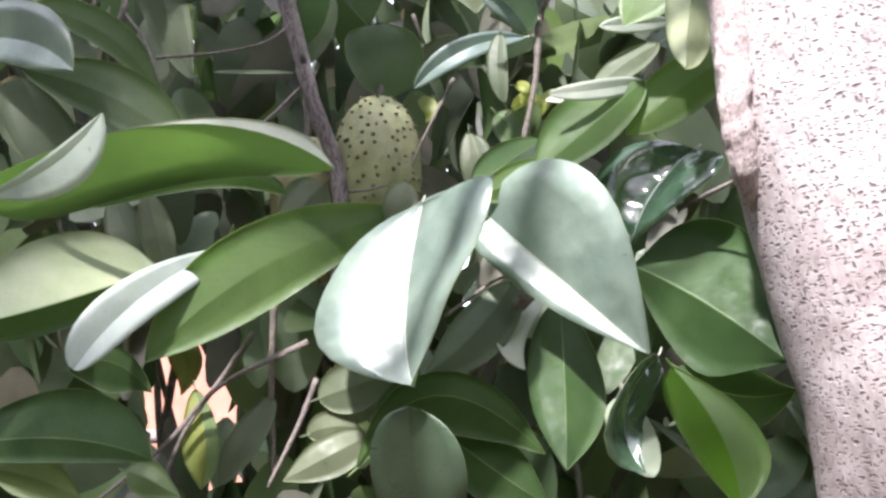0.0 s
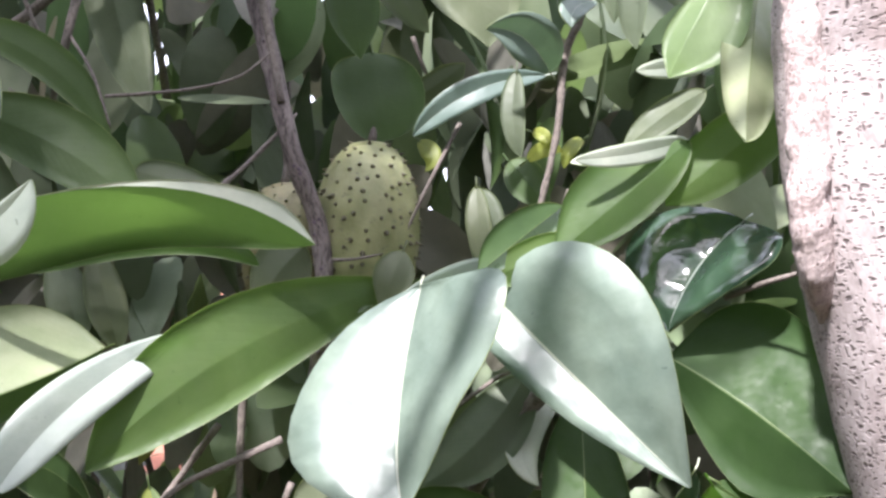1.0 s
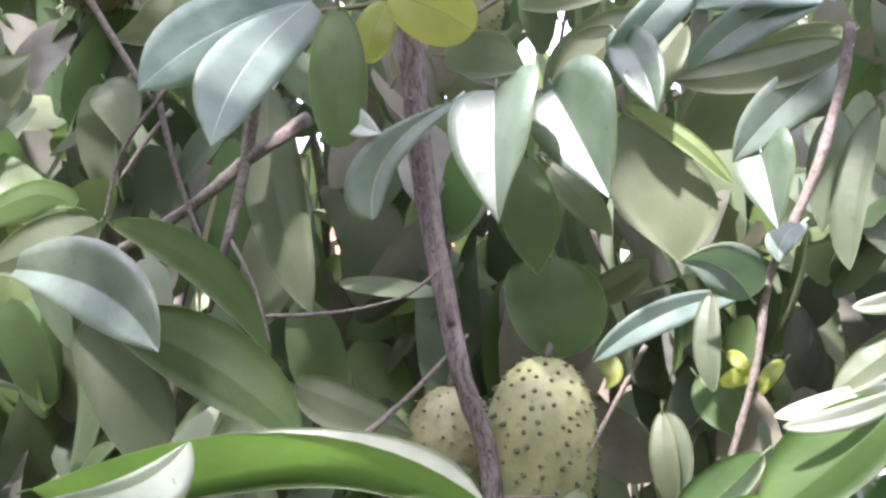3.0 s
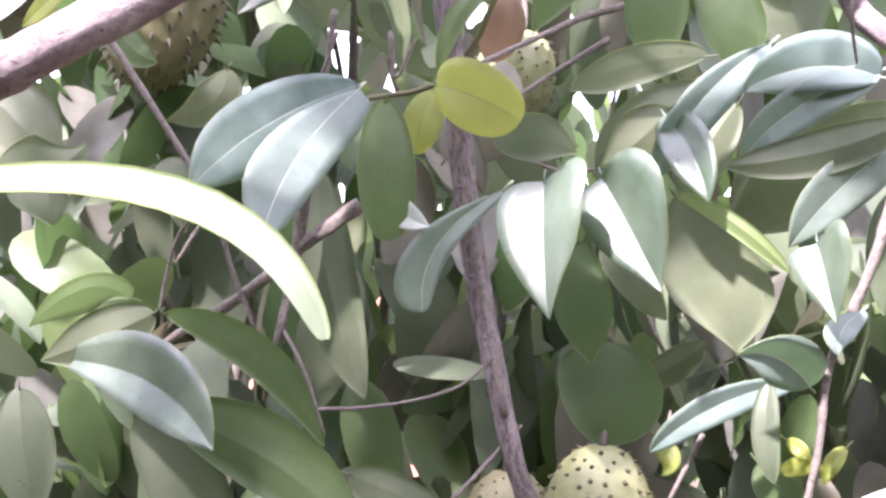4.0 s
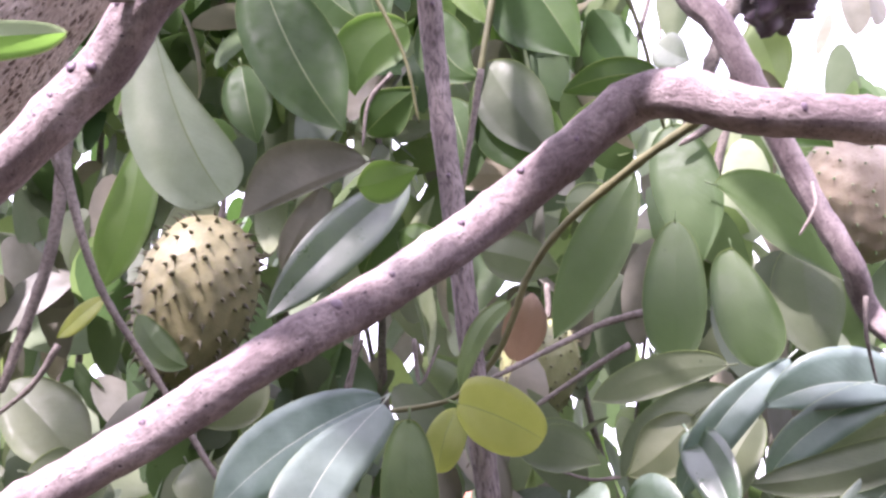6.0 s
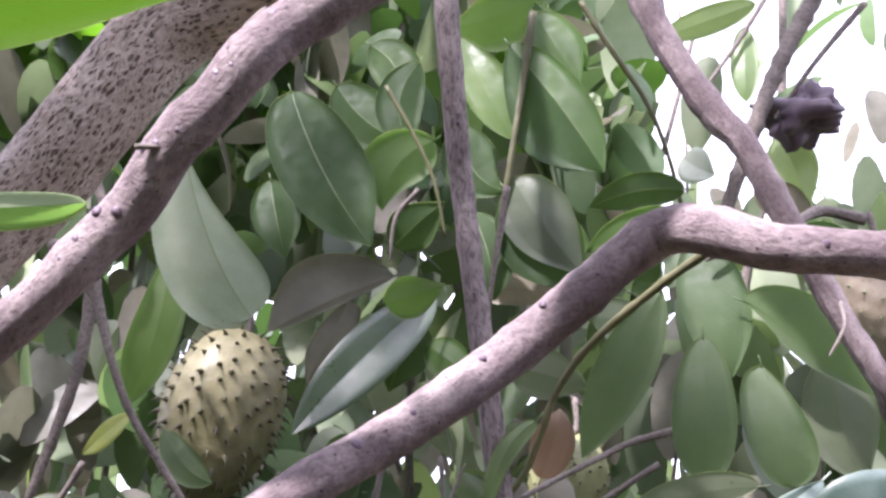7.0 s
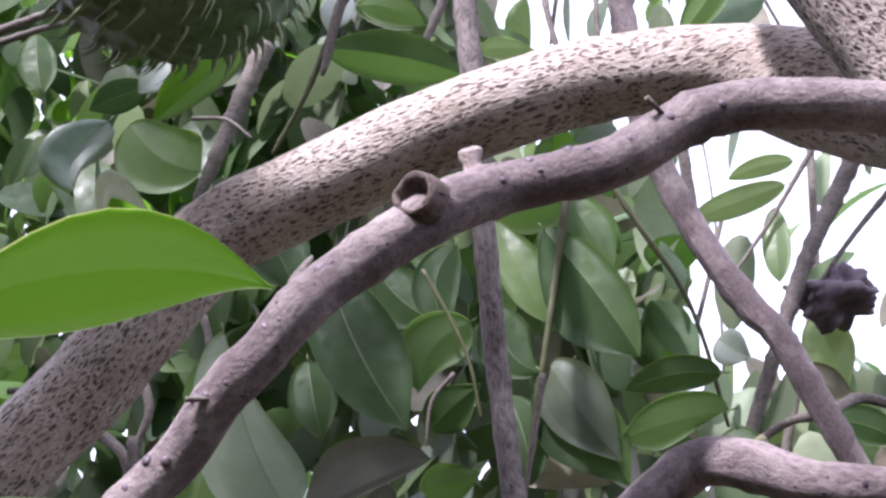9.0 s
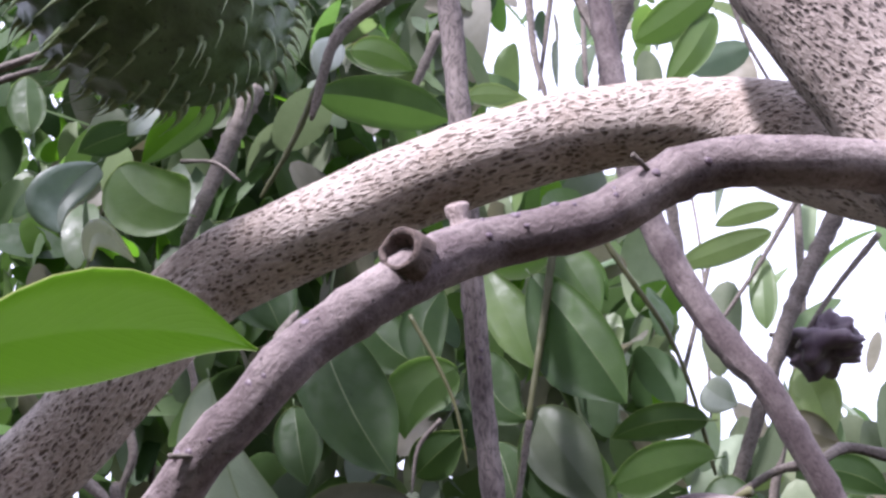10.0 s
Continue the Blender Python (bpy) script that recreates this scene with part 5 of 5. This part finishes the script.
dv, df = [], []
for i in range(21):
    for k in range(28):
        la, lo = math.pi * (i / 20 - 0.5), 2 * math.pi * k / 28
        d = Vector((math.cos(la) * math.cos(lo), math.cos(la) * math.sin(lo), math.sin(la)))
        r = 1 + 0.85 * noise.noise(d * 1.7 + Vector((3, 1, 0))) + 0.35 * noise.noise(d * 3.6) + 0.08 * noise.noise(d * 9)
        dv.append(DRIED_AT + Vector((0.056 * d.x * r, 0.035 * d.y * r, 0.036 * d.z * r)))
for i in range(20):
    for k in range(28):
        df.append((i * 28 + k, i * 28 + (k + 1) % 28, i * 28 + 28 + (k + 1) % 28, i * 28 + 28 + k))
part(mesh_object("husk", dv, df, [DRY]), dried)
rod("stalk", [(*(DRIED_AT + Vector(o)), r) for o, r in (((-0.075, -0.01, 0.02), 0.004), ((-0.05, 0, 0.015), 0.005), ((-0.02, 0, 0.0), 0.006))], dried, TWIG_BARK, 0.008, 7)

# ---------------- thicket behind ----------------
thicket = thing("soursop_tree", (-0.5, 2.9, 0.0), "dense shaded soursop foliage on slender grey stems", "tree")
rng = random.Random(11)
for k in range(26):
    x, y = rng.uniform(-1.7, 1.3), rng.uniform(1.95, 3.4)
    if x > 0.05:
        top = rng.uniform(2.0, 2.6)
    else:
        top = rng.uniform(3.4, 5.0)
    r = rng.uniform(0.006, 0.02)
    z, pts = 0.0, []
    while z < top:
        pts.append((x, y, z, r * (1 - 0.6 * z / 5.5)))
        x, y, z = x + rng.gauss(0, 0.06), y + rng.gauss(0, 0.05), z + 0.4
    rod("stem", pts, thicket, TWIG_BARK, 0.08, 8, 0.08)


FRUIT_AT = [tuple(o.location) for o in scene.objects if o.name.startswith("soursop_fruit")]


def open_sky(x, y, z):
    """The gap in the crowns, above and to the trunk's side of the clearing."""
    rise, run = z - 2.2, y - 0.28
    return (x > -0.04 * run and rise > 0.32 * run) or (x > -0.215 * run and rise > 0.58 * run)


def wall_gap(x, y, z):
    """A hole low in the leaves through which the garden wall shows."""
    return abs(x + 0.219 * y) < 0.045 * y and abs(z - 1.5 + 0.035 * y) < 0.045 * y


def foliage(name, parent, count, ylo, yhi, looks, size, seed, sparse=0.05, steep=None):
    """Many hanging leaves joined into one mesh, thinner where the sky shows through."""
    rng = random.Random(seed)
    verts, faces, index = [], [], []
    done = 0
    while done < count:
        y = rng.uniform(ylo, yhi)
        x = rng.uniform(-1.05 - 0.65 * (y - 1.7), 0.75 + 0.45 * (y - 1.7))
        z = rng.uniform(0.7 - 0.2 * (y - 1.7), 2.7 + 0.9 * (y - 0.26))
        if steep:
            x, z = rng.uniform(-1.5, -0.02) * (y - 0.1) * 0.62, 2.2 + rng.uniform(*steep) * (y - 0.28)
        if y < 1.74 + max(0.0, min(0.42, (z - 2.0) * 0.8)) or wall_gap(x, y, z):
            continue
        if open_sky(x, y, z) and rng.random() > sparse:
            continue
        if any((x - a) ** 2 + (y - b) ** 2 + (z - c) ** 2 < 0.15**2 for a, b, c in FRUIT_AT):
            continue
        done += 1
        c = Vector((x, y, z))
        yaw = rng.uniform(0, 2 * math.pi)
        pitch = -math.pi / 2 + abs(rng.gauss(0, 0.75))
        tan = Vector((math.cos(yaw) * math.cos(pitch), math.sin(yaw) * math.cos(pitch), math.sin(pitch)))
        nrm = Vector((rng.gauss(0, 0.7), rng.gauss(-0.5, 0.6), rng.gauss(0.5, 0.5)))
        nrm = (nrm - tan * nrm.dot(tan)).normalized()
        side = tan.cross(nrm)
        ln = size * rng.uniform(0.75, 1.25)
        wd = ln * rng.uniform(0.40, 0.52)
        bend, keel, k0 = rng.uniform(0.0, 0.2), rng.uniform(0.1, 0.4), len(verts)
        look_ = rng.randrange(len(looks))
        rows = 9 if y < 3.2 else 7
        for i in range(rows):
            s = 0.5 - 0.5 * math.cos(math.pi * i / (rows - 1))
            half = 0.5 * wd * outline(s, 0.46, 0.6) + 0.0004
            p = c + tan * (ln * (s - 0.5)) - nrm * (bend * ln * (s - 0.5) ** 2 * 2)
            for a in (-1, -0.5, 0, 0.5, 1):
                verts.append(p + side * (half * a) + nrm * (abs(a) * half * keel - 0.15 * a * a * half))
        for i in range(rows - 1):
            for j in range(4):
                q = k0 + i * 5 + j
                faces.append((q, q + 1, q + 6, q + 5))
                index.append(look_)
    ob = mesh_object(name, verts, faces, [LEAF[q] for q in looks], index)
    return part(ob, parent, kind="stuff")


# ---------------- unseen canopy added overhead, above the view, to shade and dapple the scene ---
AIMED_OPENINGS = [  # gaps aimed through the added canopy: a place that the sun should reach, and how wide
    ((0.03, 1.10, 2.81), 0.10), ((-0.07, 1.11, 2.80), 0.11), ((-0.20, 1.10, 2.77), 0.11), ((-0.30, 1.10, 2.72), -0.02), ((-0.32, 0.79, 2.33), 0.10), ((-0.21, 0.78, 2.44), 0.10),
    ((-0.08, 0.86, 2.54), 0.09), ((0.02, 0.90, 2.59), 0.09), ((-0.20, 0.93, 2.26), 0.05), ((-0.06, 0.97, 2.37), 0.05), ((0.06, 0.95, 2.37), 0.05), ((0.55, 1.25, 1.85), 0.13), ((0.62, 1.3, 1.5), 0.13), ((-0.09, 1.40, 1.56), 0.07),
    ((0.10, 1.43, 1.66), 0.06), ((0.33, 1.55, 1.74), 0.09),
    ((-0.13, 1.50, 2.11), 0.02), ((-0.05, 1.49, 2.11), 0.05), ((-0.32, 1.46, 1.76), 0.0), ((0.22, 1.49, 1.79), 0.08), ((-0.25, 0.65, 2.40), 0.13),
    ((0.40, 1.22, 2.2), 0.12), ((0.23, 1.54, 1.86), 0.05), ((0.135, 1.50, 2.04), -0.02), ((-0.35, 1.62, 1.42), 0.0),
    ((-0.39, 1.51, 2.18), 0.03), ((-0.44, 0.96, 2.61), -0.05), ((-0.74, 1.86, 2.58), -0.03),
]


SHADED = [  # places over which the added canopy is thickened to keep them dark
    (0.20, 0.93, 2.85), (-0.58, 1.12, 2.50), (-0.48, 1.10, 2.60), (0.22, 1.47, 1.50), (-0.55, 1.47, 2.62), (-0.085, 1.58, 1.83), (-0.085, 1.58, 1.73),
    (-0.19, 1.68, 1.78), (-0.40, 1.66, 2.05), (0.04, 1.58, 2.08), (0.10, 1.57, 2.24), (0.16, 1.57, 2.15), (-0.46, 1.44, 1.58), (-0.49, 1.88, 2.52),
    (-0.25, 1.62, 2.55), (0.27, 2.05, 2.65), (-0.75, 1.95, 2.25), (-0.11, 1.60, 1.72), (-0.11, 1.60, 1.80), (-0.20, 1.69, 1.70),
]


# leaves set along the sun's direction only to block it, out of view
def shade_crown(parent, count, seed):
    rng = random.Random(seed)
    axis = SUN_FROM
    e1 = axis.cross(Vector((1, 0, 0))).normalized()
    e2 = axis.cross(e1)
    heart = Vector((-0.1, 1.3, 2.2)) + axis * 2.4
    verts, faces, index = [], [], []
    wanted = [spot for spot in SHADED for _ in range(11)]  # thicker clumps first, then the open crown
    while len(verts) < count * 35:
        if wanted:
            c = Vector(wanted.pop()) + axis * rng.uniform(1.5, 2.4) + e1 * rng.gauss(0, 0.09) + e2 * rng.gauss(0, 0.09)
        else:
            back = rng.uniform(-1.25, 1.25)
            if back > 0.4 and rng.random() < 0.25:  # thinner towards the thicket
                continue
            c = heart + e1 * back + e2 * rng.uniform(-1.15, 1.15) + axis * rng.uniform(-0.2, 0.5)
        if any((c - Vector(p)).cross(axis).length < r + 0.09 for p, r in AIMED_OPENINGS):
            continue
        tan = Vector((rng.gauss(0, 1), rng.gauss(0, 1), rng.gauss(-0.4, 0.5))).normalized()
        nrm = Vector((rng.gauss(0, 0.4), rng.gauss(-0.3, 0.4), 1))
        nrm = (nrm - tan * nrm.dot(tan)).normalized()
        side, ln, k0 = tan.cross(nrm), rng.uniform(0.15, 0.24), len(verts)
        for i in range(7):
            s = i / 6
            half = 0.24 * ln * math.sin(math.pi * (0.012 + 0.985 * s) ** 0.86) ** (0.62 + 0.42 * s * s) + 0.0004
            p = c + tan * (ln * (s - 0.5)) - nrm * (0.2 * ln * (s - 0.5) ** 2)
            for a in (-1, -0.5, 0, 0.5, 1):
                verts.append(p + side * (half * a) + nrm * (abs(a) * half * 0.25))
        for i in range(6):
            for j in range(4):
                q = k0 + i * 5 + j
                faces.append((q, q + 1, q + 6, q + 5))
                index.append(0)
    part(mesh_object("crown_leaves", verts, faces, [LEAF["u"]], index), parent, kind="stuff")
    # unseen limbs added to carry the shading leaves
    rod("limb", [(0.04, 1.12, 3.4, 0.05), (0.12, 0.95, 3.75, 0.04), (0.1, 0.5, 4.15, 0.03), (-0.1, 0.0, 4.35, 0.018), (-0.3, -0.6, 4.3, 0.006)], parent, LIMB_BARK, 0.05, 10, 0.05)
    rod("limb", [(0.12, 0.95, 3.75, 0.03), (0.3, 0.6, 4.2, 0.02), (0.5, 0.0, 4.4, 0.008)], parent, LIMB_BARK, 0.05, 10, 0.05)


shade_crown(tree, 450, 31)

foliage("foliage", thicket, 1900, 1.74, 2.25, "dwbmdbld", 0.17, 5)
foliage("foliage", thicket, 2000, 2.25, 3.2, "dwbwdlml", 0.18, 6)
foliage("foliage", thicket, 950, 2.2, 3.4, "dwbdwm", 0.19, 10)
foliage("foliage", thicket, 1950, 3.2, 4.6, "ddbdvl", 0.19, 7, 0.06)
foliage("foliage", thicket, 1500, 1.80, 3.0, "mvvkmvn", 0.15, 8, 0.05, (0.35, 1.15))
foliage("foliage", thicket, 1500, 3.0, 4.6, "mvvkmv", 0.19, 9, 0.05, (0.35, 1.15))

# ---------------- garden wall behind the thicket ----------------
PLASTER, nt_, b_ = material("pink_plaster", 0.9, 0.2)
co_ = nt_.nodes.new("ShaderNodeTexCoord").outputs["Object"]
nt_.links.new(ramp(nt_, noise_of(nt_, co_, 3, 6), [(0.3, (0.34, 0.145, 0.10)), (0.7, (0.43, 0.205, 0.15))]), b_.inputs["Base Color"])
bump(nt_, b_, noise_of(nt_, co_, 60, 5), 0.5, 0.004)


def box(x0, x1, y0, y1, z0, z1):
    v = [(x, y, z) for z in (z0, z1) for y in (y0, y1) for x in (x0, x1)]
    return v, [(0, 2, 3, 1), (4, 5, 7, 6), (0, 1, 5, 4), (1, 3, 7, 5), (3, 2, 6, 7), (2, 0, 4, 6)]


wall = tagged(mesh_object("wall_north", *box(-4.6, -0.9, 11.0, 11.16, 0, 2.3), [PLASTER], smooth=False), "terracotta pink plastered garden wall", "wall", kind="structure")
rail = thing("wooden_rail", (-2.4, 10.4, 0), "dark brown weathered wooden fence rail", "fence")
rod("rail", [(-4.2, 10.4, 0.86, 0.06), (-2.4, 10.4, 0.85, 0.064), (-0.9, 10.4, 0.86, 0.06)], rail, TWIG_BARK, 0.3, 10, 0.05)
for px in (-4.0, -1.0):
    rod("post", [(px, 10.4, -0.1, 0.06), (px, 10.4, 0.5, 0.06), (px, 10.4, 0.98, 0.056)], rail, TWIG_BARK, 0.2, 10, 0.05)

# ---------------- unseen hedge added behind the viewer to block low sky light -----------
HEDGE, nt_, b_ = material("hedge_green", 0.8, 0.3)
co_ = nt_.nodes.new("ShaderNodeTexCoord").outputs["Object"]
nt_.links.new(ramp(nt_, noise_of(nt_, co_, 14, 8, 0.75), [(0.35, (0.012, 0.018, 0.008)), (0.55, (0.05, 0.075, 0.03)), (0.75, (0.10, 0.13, 0.055))]), b_.inputs["Base Color"])
bump(nt_, b_, noise_of(nt_, co_, 25, 6), 1.0, 0.06)
hv, hf = [], []
for i in range(61):
    a = math.radians(-200 + 220 * i / 60)
    way = Vector((math.cos(a), math.sin(a), 0))
    for r, z in ((4.8, 0.0), (4.7, 1.9), (4.75, 3.6), (4.85, 4.7), (5.2, 5.0), (5.6, 4.6), (5.7, 0.0)):
        q = way * r + Vector((0, 0.4, z))
        hv.append(q + way * 0.16 * noise.noise(q * 1.7) + Vector((0, 0, 0.25 * noise.noise(q * 1.3) if z > 1.9 else 0)))
for i in range(60):
    for k in range(6):
        hf.append((i * 7 + k, i * 7 + k + 1, i * 7 + k + 8, i * 7 + k + 7))
tagged(mesh_object("backdrop", hv, hf, [HEDGE]), "dark green hedge behind the viewer, added to block low sky light", "hedge", kind="structure")
